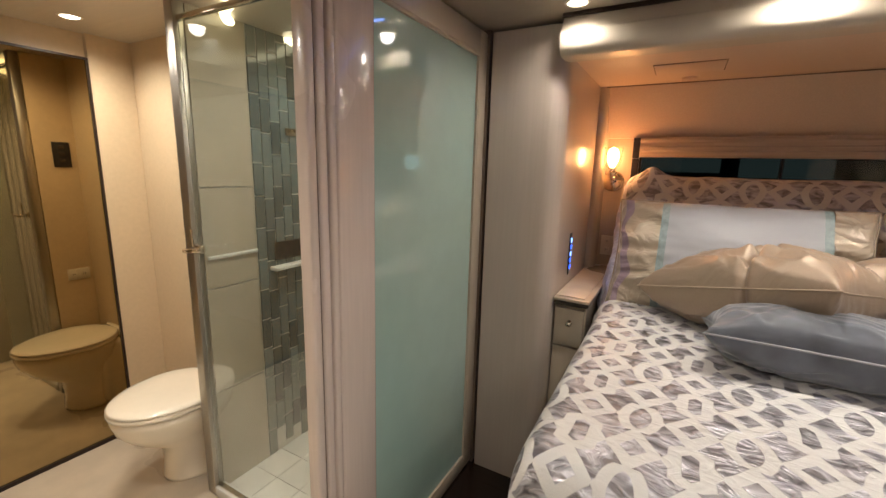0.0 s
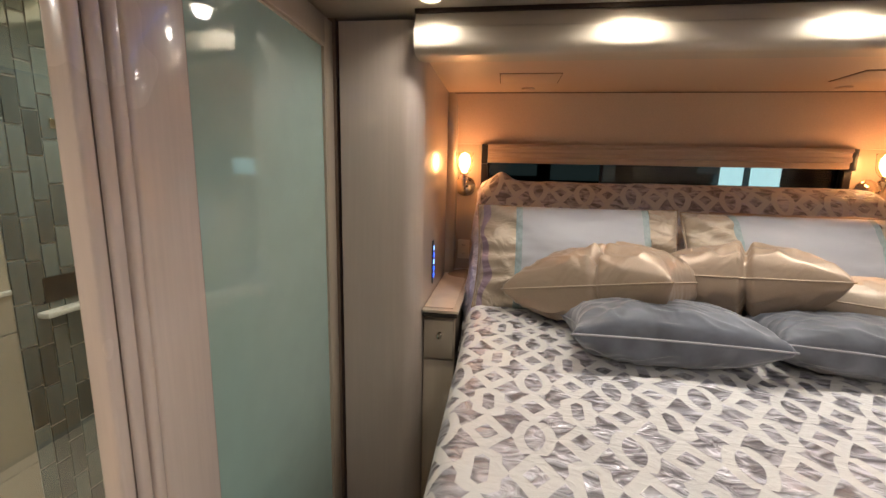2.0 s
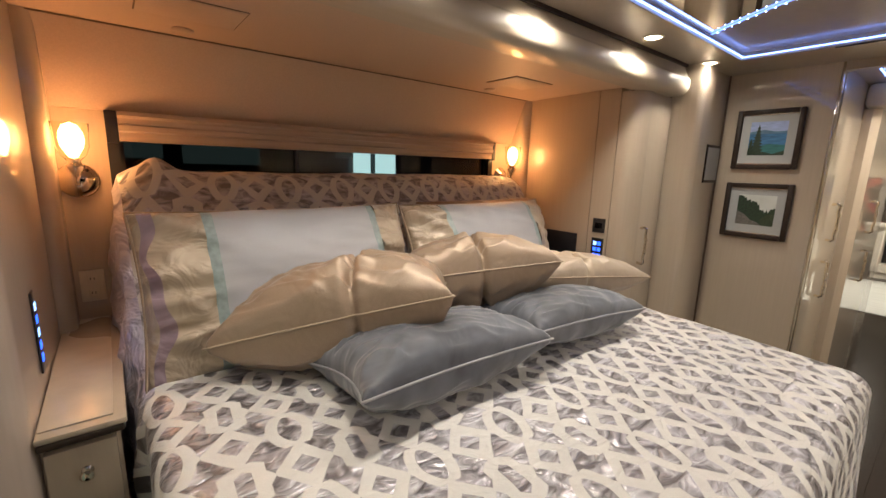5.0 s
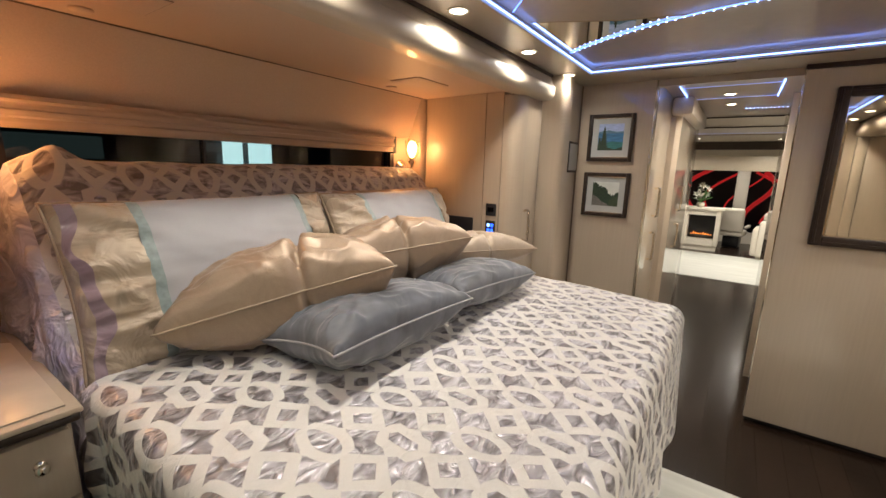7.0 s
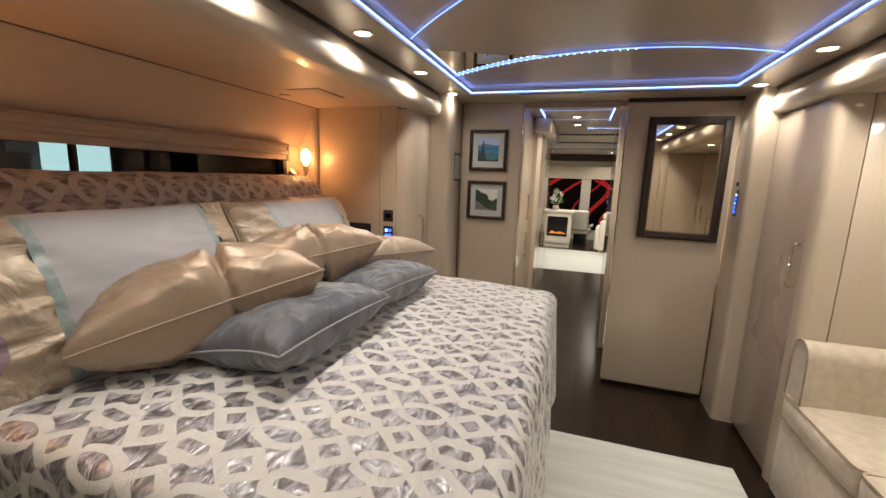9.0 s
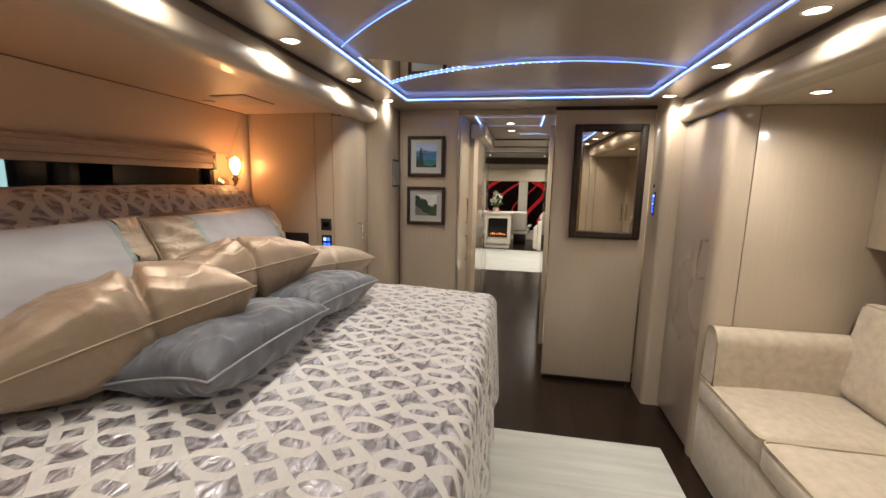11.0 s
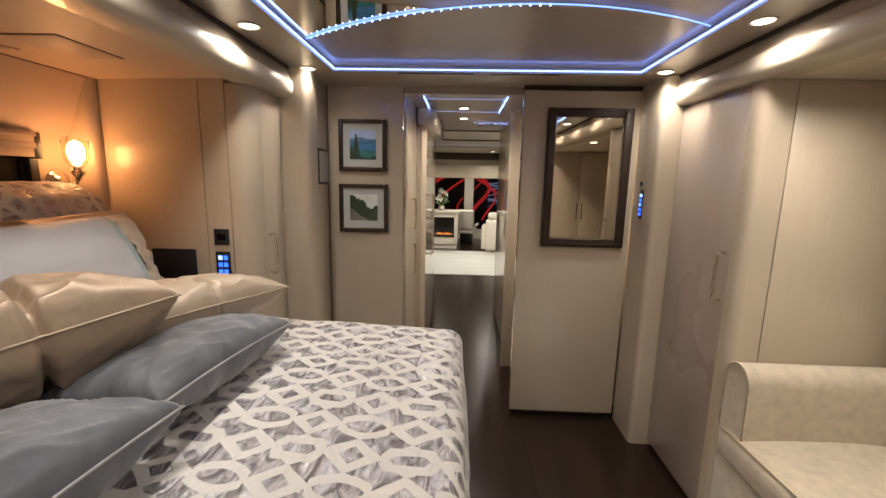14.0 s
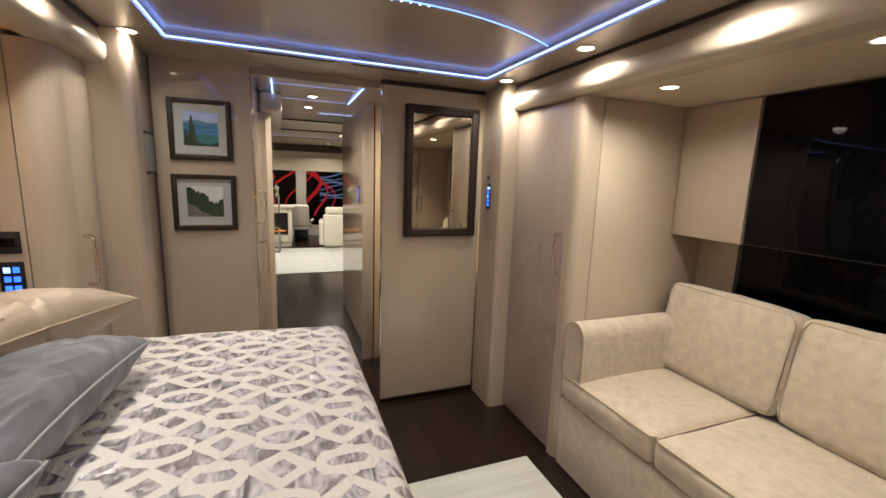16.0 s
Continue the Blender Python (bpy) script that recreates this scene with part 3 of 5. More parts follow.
# baseboards: dark toe kicks
structure("baseboard", box((2.70, 1.60, 0.0), (2.735, 2.23, 0.03)), gap_black, "black toe kick under the sliding door", "baseboard")


# ---- fixed things: doors, windows, mirrors ----
def frosted_door():
    d = thing("sliding_bath_door", (-0.60, 3.1, 0), "glossy rose laminate bathroom door with a green frosted pane", "door")
    x0, x1 = -0.632, -0.60
    wpart("stile", box((x0, 2.632, 0.012), (x1, 2.79, 2.06), 0.010, 3), laminate_rose, d, "", True)
    wpart("stile", box((x0, 3.485, 0.012), (x1, 3.552, 2.06), 0.004), laminate, d)
    wpart("rail", box((x0, 2.79, 1.965), (x1, 3.485, 2.06), 0.004), laminate, d)
    wpart("rail", box((x0, 2.79, 0.012), (x1, 3.485, 0.072), 0.004), laminate, d)
    wpart("pane", box((x0 + 0.006, 2.785, 0.068), (x1 - 0.012, 3.49, 1.97)), frosted, d, "green frosted glass pane")
    for a, b in (((x1 - 0.012, 3.474, 0.072), (x1 - 0.002, 3.484, 1.965)), ((x1 - 0.012, 2.79, 1.955), (x1 - 0.002, 3.474, 1.965)), ((x1 - 0.012, 2.79, 0.072), (x1 - 0.002, 3.474, 0.082))):
        wpart("bead", box(a, b), laminate, d)
    return d


frosted_door()
structure("door_frame_bath", box((-0.65, 3.553, 0), (-0.590, 3.62, CZ)), gasket, "dark gap between door and column", "door frame")
jamb = thing("door_jamb", (-0.62, 2.57, 0), "stepped limed-wood jamb of the bathroom doorway", "door jamb")
for y0, y1, x1 in ((2.607, 2.629, -0.597), (2.575, 2.602, -0.603), (2.543, 2.571, -0.609)):
    wpart("post", box((-0.655, y0, 0), (x1, y1, CZ), 0.007, 3), laminate_rose, jamb, "", True)
for y0, y1 in ((2.6025, 2.6065), (2.5715, 2.5745)):
    wpart("groove", box((-0.652, y0, 0), (-0.614, y1, CZ)), gasket, jamb, "dark groove")
jamb["kind"] = "structure"


def bath_mirror():
    m = thing("wall_mirror_bath", (-2.335, 2.0, 0), "tall bronze-tinted mirror with a dark edge", "mirror")
    wpart("glass", box((-2.36, 1.33, 0.02), (-2.338, 2.785, 1.955)), mirror_bronze, m)
    wpart("edge", box((-2.36, 2.785, 0.0), (-2.330, 2.795, 1.965)), frame_wood, m, "dark edge strip")
    wpart("edge", box((-2.36, 1.33, 0.0), (-2.330, 2.785, 0.02)), frame_wood, m, "dark edge strip")
    wpart("edge", box((-2.36, 1.33, 1.955), (-2.330, 2.785, 1.965)), frame_wood, m, "dark edge strip")


bath_mirror()


def shower_screen():
    s = thing("shower_screen", (-1.1, 2.76, 0), "clear glass shower screen with chrome frame and handle", "shower screen")
    wpart("post", box((-1.548, 2.738, 0.0), (-1.492, 2.782, CZ), 0.006, 2), brushed, s, "brushed metal post")
    wpart("pane", box((-1.491, 2.757, 0.055), (-0.665, 2.763, 2.0)), shower_glass, s, "clear glass pane").visible_shadow = False
    wpart("rail", box((-1.491, 2.748, 2.0), (-0.662, 2.772, 2.02), 0.003), chrome, s)
    wpart("rail", box((-1.491, 2.748, 0.05), (-0.662, 2.772, 0.058)), chrome, s)
    wpart("handle", tube([(-1.47, 2.735, 1.15), (-1.475, 2.695, 1.15), (-1.43, 2.69, 1.155), (-1.36, 2.69, 1.165)], 0.009), chrome, s, "chrome handle", True)
    wpart("escutcheon", box((-1.485, 2.73, 1.135), (-1.435, 2.757, 1.17), 0.008, 2), chrome, s, "", True)
    wpart("latch", tube([(-1.455, 2.72, 1.16), (-1.455, 2.715, 1.235)], 0.004), chrome, s)


shower_screen()


def bed_window():
    w = thing("window_bed", (0.88, 4.41, 1.36), "long black-framed window behind the bed, night outside", "window")
    w["kind"] = "structure"
    wpart("window_frame", box((-0.064, 4.41, 1.36), (1.824, 4.45, 1.40)), black_plastic, w)
    wpart("window_frame", box((-0.064, 4.41, 1.64), (1.824, 4.45, 1.684)), black_plastic, w)
    for a, b in ((-0.064, -0.02), (0.60, 0.612), (1.79, 1.824)):
        wpart("window_frame", box((a, 4.412, 1.40), (b, 4.448, 1.64)), black_plastic, w)
    for a, b in ((-0.02, 0.60), (0.612, 1.79)):
        wpart("pane", box((a, 4.425, 1.40), (b, 4.431, 1.64)), window_glass, w, "dark tinted pane").visible_shadow = False


bed_window()
structure("backdrop_garage_wall", box((-8, 14.8, -2), (18, 15.0, 5)), black_plastic, "dark hall outside the window", "backdrop")
for x0, x1 in ((5.98, 6.56), (6.76, 7.50)):
    structure("backdrop_lit_panel", box((x0, 14.6, 0.9), (x1, 14.65, 2.4)), pale_glow, "pale lit panel far outside the window", "backdrop")
for x0, x1, z0 in ((-1.2, 1.0, 1.55), (1.4, 3.2, 1.45), (5.38, 5.96, 1.72)):
    structure("backdrop_dim_panel", box((x0, 14.6, z0), (x1, 14.65, 1.95)), glow("dim_panel", (0.10, 0.14, 0.13), 0.25), "dim shapes far outside the window", "backdrop")


def valance():
    v = thing("window_valance", (0.88, 4.36, 1.58), "limed-wood moulded valance over the bed window", "valance")
    prof = [(4.404, 1.683), (4.345, 1.683), (4.340, 1.668), (4.352, 1.660), (4.352, 1.640), (4.345, 1.636), (4.345, 1.618), (4.358, 1.612), (4.358, 1.582), (4.404, 1.582)]
    wpart("moulding", prism(prof, -0.03, 1.79, "x"), valance_wood, v)
    for x0, x1 in ((-0.066, -0.031), (1.791, 1.826)):
        wpart("end_cap", box((x0, 4.36, 1.575), (x1, 4.404, 1.684), 0.003), black_plastic, v, "black end bracket")
        wpart("side_track", box((x0, 4.385, 1.37), (x1, 4.404, 1.574)), black_plastic, v, "black blind track")


valance()
for x0 in (0.03, 1.44):
    h = thing("ceiling_hatch", (x0 + 0.13, 3.96, 1.944), "flush tan access panel in the slide-out ceiling", "access panel")
    wpart("shadow_gap", box((x0 - 0.004, 3.866, 1.9432), (x0 + 0.264, 4.064, 1.9449)), tan_gap, h)
    wpart("panel", box((x0, 3.87, 1.9405), (x0 + 0.26, 4.06, 1.9431), 0.001), slide_vinyl, h)
for x0 in (0.165, 1.585):
    single("ceiling_sensor", lathe([(0.0, 0.0), (0.030, 0.0), (0.032, 0.003), (0.032, 0.0065)], (x0, 4.19, 1.9385), 24), slide_vinyl, "small flush tan speaker cover in the ceiling", "speaker", "ceiling speakers", True)


# ---- lights that show ----
def downlight():
    d = thing("downlight", (0, 0, 0), "round recessed downlight with a bright warm lens", "downlight", "ceiling downlights")
    part("trim_ring", lathe([(0.034, -0.001), (0.035, -0.004), (0.040, -0.004), (0.043, -0.0015), (0.043, 0.0)], seg=28), white_plastic, d, "pale trim ring", True)
    part("lens", lathe([(0.0, -0.0055), (0.024, -0.0045), (0.034, -0.001)], seg=24), lens_glow, d, "glowing warm lens", True)
    return d


first = downlight()
for i, (x, y, z, power) in enumerate(DOWNLIGHTS):
    d = first if i == 0 else copy_thing(first, pose(x, y, z))
    d.matrix_basis = pose(x, y, z)
    lamp = bpy.data.lights.new("downlight_beam", "SPOT")
    lamp.energy, lamp.color, lamp.spot_size, lamp.spot_blend, lamp.shadow_soft_size = power, WARM, radians(160), 1.0, 0.03
    bulb = new("beam", lamp)
    bulb.matrix_basis = pose(0, 0, -0.012)
    bulb.parent = d


def led_strip(points, r, label, name="led_strip", material=None):
    return single(name, tube(points, r, 6), material or led_glow, label, "led strip", "blue ceiling strips", True)


z = CZ + 0.012
led_strip([(TX1 - 0.006, TY0, z), (TX1 - 0.006, TY1, z)], 0.0032, "blue glowing strip along the tray's front edge")
led_strip([(TX0, TY0 + 0.006, z), (TX1 - 0.012, TY0 + 0.006, z)], 0.0036, "blue glowing strip along the tray's sofa side")
led_strip([(TX0, TY1 - 0.006, z), (TX1 - 0.012, TY1 - 0.006, z)], 0.0036, "blue glowing strip along the tray's bed side")
structure("trim_tray_slot", box((TX1 + 0.012, 2.55, CZ - 0.002), (TX1 + 0.028, 2.95, CZ + 0.002)), gap_black, "dark air slot beside the strip", "trim")
structure("trim_tray_slot_second", box((TX1 + 0.012, 2.10, CZ - 0.002), (TX1 + 0.028, 2.46, CZ + 0.002)), gap_black, "dark air slot beside the strip", "trim")


def tray_arc(k, x_left, x_mid, x_right):
    """A shallow bow across the tray from the bed side to the sofa side."""
    pts = []
    for i in range(k + 1):
        f = i / k
        y = TY1 - 0.012 + (TY0 - TY1 + 0.024) * f
        x = x_left * (1 - f) * (1 - 2 * f) + x_mid * 4 * f * (1 - f) + x_right * f * (2 * f - 1)
        pts.append((x, y, CZ + 0.026))
    return pts


bowed = tray_arc(48, 1.965, 1.61, 1.79)
arc_light = thing("led_arc", (1.7, 2.5, CZ + 0.026), "bowed ceiling strip of bright blue-white beads", "led strip", "blue ceiling strips")
wpart("strip", tube(bowed, 0.0026, 6), led_soft, arc_light, "", True)
bead_mesh = mesh_of("bead", lathe([(0.0, -0.003), (0.0022, -0.0022), (0.0028, 0.0), (0.0, 0.0025)], seg=8), bead_glow, True)
for p in bowed[1:30]:
    b = new("bead", bead_mesh)
    b.parent = arc_light
    b.matrix_basis = pose(p[0] - 1.7, p[1] - 2.5, -0.004)
rear = tray_arc(40, 1.28, 0.62, 0.50)
led_strip(rear, 0.0024, "thin blue line bowed across the rear of the tray", "led_line", led_soft)
# mirrored corner between the bow and the tray's edge
corner = [(1.44, TY1 - 0.014), (1.955, TY1 - 0.014), (1.80, 3.02), (1.69, 2.80), (1.66, 2.72), (1.60, 2.95)]
single("ceiling_mirror", prism(corner, CZ + 0.030, CZ + 0.0335), mirror_glass, "mirrored wedge set into the ceiling tray", "mirror")

led_strip([(2.86, 2.86, 2.060), (3.60, 2.86, 2.060)], 0.004, "short blue strip in the corridor ceiling")
led_strip([(2.86, 2.31, 2.060), (3.60, 2.31, 2.060)], 0.004, "short blue strip in the corridor ceiling")
led_strip([(3.05, 2.32, 2.062), (3.05, 2.85, 2.062)], 0.003, "faint line across the corridor ceiling", "led_line", led_faint)
led_strip([(3.58, 2.32, 2.062), (3.58, 2.85, 2.062)], 0.003, "faint line across the corridor ceiling", "led_line", led_faint)
dots = thing("led_dots", (4.24, 2.3, 2.06), "row of blue-white beads across the corridor ceiling", "led strip", "blue ceiling strips")
for i in range(12):
    b = new("bead", bead_mesh)
    b.parent = dots
    b.matrix_basis = pose(0, -0.12 + 0.028 * i, 0)
led_strip([(6.9, 3.2, 2.060), (6.9, 1.0, 2.060)], 0.002, "faint blue strip across the salon ceiling", "led_line", led_faint)
led_strip([(5.5, 3.15, 2.058), (6.9, 3.2, 2.058)], 0.005, "blue strip along the salon ceiling")


def sconce(x, y, z, group="bedside sconces"):
    s = thing("wall_sconce", (x, y, z), "polished nickel wall sconce with a lit clear glass cup", "sconce", group)
    back = lathe([(0.0, 0.0), (0.056, 0.0), (0.059, 0.005), (0.055, 0.010), (0.046, 0.012), (0.044, 0.018), (0.034, 0.021), (0.030, 0.028), (0.018, 0.032), (0.0, 0.034)], seg=32)
    back.transform(pose(0, 0, 0, 90, 0, 0))
    part("back_plate", back, chrome, s, "domed nickel back plate", True)
    arm = tube([(0, -0.02, 0), (0, -0.045, -0.008), (0, -0.075, -0.010), (0, -0.098, 0.002), (0, -0.105, 0.025)], 0.007, 10)
    part("arm", arm, chrome, s, "", True)
    socket = lathe([(0.0, 0.015), (0.010, 0.015), (0.012, 0.025), (0.018, 0.032), (0.026, 0.045), (0.028, 0.052), (0.020, 0.056), (0.016, 0.066), (0.022, 0.070), (0.0, 0.071)], (0, -0.105, 0), 20)
    part("socket", socket, chrome, s, "", True)
    cup = lathe([(0.020, 0.070), (0.034, 0.084), (0.043, 0.110), (0.045, 0.150), (0.048, 0.185), (0.0465, 0.185), (0.0435, 0.150), (0.0415, 0.111), (0.0325, 0.086), (0.019, 0.072)], (0, -0.105, 0), 28)
    glass = part("glass_cup", cup, cup_glass, s, "clear glass cup", True)
    glass.visible_shadow = False
    bulb = part("bulb", lathe([(0.0, 0.074), (0.012, 0.078), (0.018, 0.090), (0.029, 0.112), (0.032, 0.135), (0.030, 0.155), (0.020, 0.175), (0.0, 0.184)], (0, -0.105, 0), 18), bulb_glow, s, "glowing amber bulb", True)
    bulb.visible_shadow = False
    lamp = bpy.data.lights.new("sconce_light", "POINT")
    lamp.energy, lamp.color, lamp.shadow_soft_size = SCONCE_W, AMBER, 0.03
    ob = new("bulb_light", lamp)
    ob.parent = s
    ob.matrix_basis = pose(0, -0.105, 0.128)
    return s


sconce(-0.155, 4.404, 1.445)
sconce(1.915, 4.404, 1.475)


# ---- bedroom: bed and bedding ----
bed = thing("bed", (0.89, 3.5, 0), "king bed on a laminate platform with a raised head", "bed")
wpart("platform", box((0.03, 2.68, 0.0), (1.76, 4.40, 0.42), 0.01), laminate, bed)
wpart("mattress", box((-0.02, 2.63, 0.42), (1.81, 3.85, 0.86), 0.05, 3), satin_white, bed)
wpart("raised_head", prism([(3.80, 0.45), (4.36, 0.45), (4.36, 1.38), (4.22, 1.40), (3.84, 0.86)], -0.01, 1.80, "x"), satin_white, bed)


def bedspread():
    prof = [(2.560, 0.40), (2.562, 0.55), (2.566, 0.70), (2.575, 0.80)]
    prof += [(2.575 + 0.075 * (1 - math.cos(radians(a))), 0.825 + 0.072 * math.sin(radians(a))) for a in np.linspace(10, 85, 7)]
    prof += [(2.75, 0.902), (3.0, 0.910), (3.3, 0.918), (3.6, 0.925), (3.76, 0.935), (3.86, 0.985), (3.97, 1.15), (4.08, 1.34), (4.14, 1.43), (4.20, 1.475), (4.27, 1.485), (4.335, 1.46), (4.37, 1.40)]
    fine = []
    for p, q in zip(prof, prof[1:]):
        k = max(1, int(math.dist(p, q) / 0.016))
        fine += [(p[0] + (q[0] - p[0]) * i / k, p[1] + (q[1] - p[1]) * i / k) for i in range(k)]
    fine.append(prof[-1])
    vs = [0.0]
    for p, q in zip(fine, fine[1:]):
        vs.append(vs[-1] + math.dist(p, q))
    XL, XR, r, hem = -0.065, 1.845, 0.055, 0.40
    side = [i / 26 for i in range(27)]
    own = bmesh.new()
    uvl = own.loops.layers.uv.new("cloth")
    rows, us = [], []
    across = [("l", q) for q in side[::-1]] + [("t", i / 112) for i in range(1, 112)] + [("r", q) for q in side]
    for (y, zt), v in zip(fine, vs):
        row, urow = [], []
        for kind, q in across:
            if kind == "t":
                x, z, u = XL + r + (XR - XL - 2 * r) * q, zt, (XR - XL - 2 * r) * q
            else:
                full = r * 1.57 + max(0.0, zt - r - hem)
                s = q * full
                if s < r * 1.57:
                    a = s / r
                    dx, dz = r * math.sin(a), r * (1 - math.cos(a))
                else:
                    dx, dz = r, r + s - r * 1.57
                if zt < hem + r:
                    dz = min(dz, max(0.0, zt - hem))
                fold = 0.016 * max(0.0, dz - 0.08) / 0.5
                dx += fold * (math.sin(y * 19 + 1.5 * math.sin(y * 5)) + 0.6)
                x = XL + r - dx if kind == "l" else XR - r + dx
                z = zt - dz
                u = -s if kind == "l" else XR - XL - 2 * r + s
            nz = noise.noise((x * 5, y * 5, 0.3)) * 0.006 + noise.noise((x * 14, y * 11, 2.0)) * 0.0035
            if kind == "l" and y > 3.66:
                x -= 0.030 * min(1, q * 4) * (0.6 + noise.noise((y * 6, z * 7, 4.0)) + 0.8 * noise.noise((y * 16, z * 13, 9.0)))
            if y > 4.05:
                nz += 0.050 * math.exp(-((x - 0.055) / 0.055) ** 2 - ((y - 4.20) / 0.09) ** 2)
            yy = y
            if zt < 0.86:
                yy -= 0.014 * (0.86 - zt) / 0.4 * (math.sin(x * 17 + math.sin(x * 6)) + 0.5)
            row.append(own.verts.new((x, yy, z + nz)))
            urow.append(u)
        rows.append(row)
        us.append(urow)
    for j in range(len(rows) - 1):
        for i in range(len(across) - 1):
            f = own.faces.new((rows[j][i], rows[j][i + 1], rows[j + 1][i + 1], rows[j + 1][i]))
            f.smooth = True
            for lp, (jj, ii) in zip(f.loops, ((j, i), (j, i + 1), (j + 1, i + 1), (j + 1, i))):
                lp[uvl].uv = (us[jj][ii] + 0.031, vs[jj] + 0.03)
            if across[i][0] == "l" and fine[j][0] > 3.70 and across[i][1] > 0.05:
                f.material_index = 1
    fold = own.copy()
    bmesh.ops.delete(own, geom=[f for f in own.faces if f.material_index == 1], context="FACES")
    bmesh.ops.delete(fold, geom=[f for f in fold.faces if f.material_index == 0], context="FACES")
    for f in fold.faces:
        f.material_index = 0
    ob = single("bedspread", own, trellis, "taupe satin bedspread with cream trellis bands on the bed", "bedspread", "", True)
    part("side_fold", fold, side_satin, ob, "rumpled pale lilac satin side by the nightstand", True)
    return ob


bedspread()


def cushion_surface(w, d, t, u0=-1.0, u1=1.0, crease=0.0, seed=0.0, pull=0.09, lift=0.0, k=64, wrinkle=1.0, wave=0.0, mid=0.0):
    """One stretch of a stuffed cushion, both faces, seam in the middle plane."""
    own = bmesh.new()
    ku = max(2, int(k * (u1 - u0) / 2))

    def spot(u, v, s):
        if wave and u < -0.6:
            u += wave * (-u - 0.6) * (1 + u) * 25 * (math.sin(4.3 * v + seed) + 0.5 * math.sin(11 * v))
        x = w / 2 * u * (1 - pull * (1 - v * v) * abs(u) ** 3)
        y = d / 2 * v * (1 - pull * (1 - u * u) * abs(v) ** 3)
        h = max(0.0, (1 - u * u) * (1 - v * v)) ** 0.40
        if crease:
            g = math.exp(-((u - mid) / 0.045) ** 2)
            h *= 1 - 0.42 * crease * g * (0.55 + 0.45 * abs(v))
            y *= 1 - 0.07 * crease * g
        edge = 1 - h
        nz = noise.noise((u * 2.1 + seed, v * 2.1, s * 2 + seed)) * 0.07 * h
        rad = math.atan2(v, u)
        nz += wrinkle * 0.20 * edge * h * math.sin(rad * 13 + seed * 5 + 5 * noise.noise((u * 2, v * 2, seed)))
        ridge = 1 - abs(noise.noise((u * 2.2 + seed * 3, v * 4.0 + 1.5 * u, s * 0.7 + seed)))
        nz += wrinkle * 0.17 * (ridge ** 6 - 0.35) * min(1, h * 1.6) * (0.35 + edge)
        if crease:
            nz += wrinkle * 0.14 * math.exp(-((u - mid) / 0.22) ** 2) * math.sin(v * 17 + 6 * abs(u - mid) + seed) * h
        nz += wrinkle * 0.06 * noise.noise((u * 4 + seed, v * 5 + 2 * u, s)) * min(1, h * 2)
        return (x, y, s * t / 2 * (h + nz) + lift)

    for s in (1, -1):
        grid = [[own.verts.new(spot(u0 + (u1 - u0) * i / ku, -1 + 2 * j / k, s)) for j in range(k + 1)] for i in range(ku + 1)]
        for i in range(ku):
            for j in range(k):
                quad = (grid[i][j], grid[i + 1][j], grid[i + 1][j + 1], grid[i][j + 1])
                own.faces.new(quad if s > 0 else quad[::-1])
    bmesh.ops.remove_doubles(own, verts=own.verts[:], dist=1e-5)
    rim = [spot(u, v, 0) for u, v in [(-1 + i / 20, -1) for i in range(40)] + [(1, -1 + i / 20) for i in range(40)] + [(1 - i / 20, 1) for i in range(40)] + [(-1, 1 - i / 20) for i in range(40)]]
    return own, rim


def pillow(name, at, size, material, pipe, label, group, crease=0.0, seed=1.0, pull=0.09, wrinkle=0.5, mid=0.0):
    own, rim = cushion_surface(*size, crease=crease, seed=seed, pull=pull, wrinkle=wrinkle, mid=mid, k=88)
    ob = single(name, own, material, label, "pillow", group, True)
    ob.matrix_basis = pose(*at)
    part("piping", tube(rim, 0.0036, 6, True), pipe, ob, "corded edge", True)
    return ob


def sham(at, w, h, t, seed, label, wave=0.0):
    s = thing("pillow_sham", (0, 0, 0), label, "pillow", "shams at the head of the bed")
    # with wave, the second strip paints iridescent shading near the seam
    for name, a, b, m, tag in (("end_panel", -1, -0.955, satin_cream, "champagne satin end"), ("band", -0.955, -0.885, satin_lilac_shade if wave else satin_cream, "wavy purple strip painted as the silk's iridescent shading" if wave else ""), ("end_panel", -0.885, -0.60, satin_cream, "champagne satin end"), ("ribbon", -0.60, -0.535, aqua_ribbon, "pleated aqua ribbon"),
                               ("centre_panel", -0.535, 0.62, satin_white, "white silk centre"), ("ribbon", 0.62, 0.685, aqua_ribbon, "pleated aqua ribbon"),
                               ("end_panel", 0.685, 1, satin_cream, "champagne satin end")):
        own, rim = cushion_surface(w, h, t, a, b, seed=seed, pull=0.04, k=48, wave=wave, wrinkle=1.7 if name in ("end_panel", "band") else 0.45)
        part(name, own, m, s, tag, True)
    own, rim = cushion_surface(w, h, t, seed=seed, pull=0.04)
    part("piping", tube(rim, 0.0045, 6, True), gold_pipe, s, "corded edge", True)
    s.matrix_basis = pose(*at)
    return s


sham((0.400, 3.855, 1.143, 66, 0, 0), 0.90, 0.50, 0.20, 3.1, "champagne and white silk sham with aqua ribbons and painted purple edge shading", 0.05)
sham((1.312, 3.865, 1.140, 66, 0, 1), 0.90, 0.49, 0.20, 7.7, "champagne and white silk sham with aqua ribbons, beside its twin")
for x, s in ((1.44, 5.2),):
    own, rim = cushion_surface(0.84, 0.46, 0.16, seed=s, pull=0.05)
    ob = single("sleeping_pillow", own, satin_gold, "champagne sleeping pillow half hidden behind a sham", "pillow", "pillows behind the shams", True)
    ob.matrix_basis = pose(x, 4.00, 1.16, 62, 0, 0)

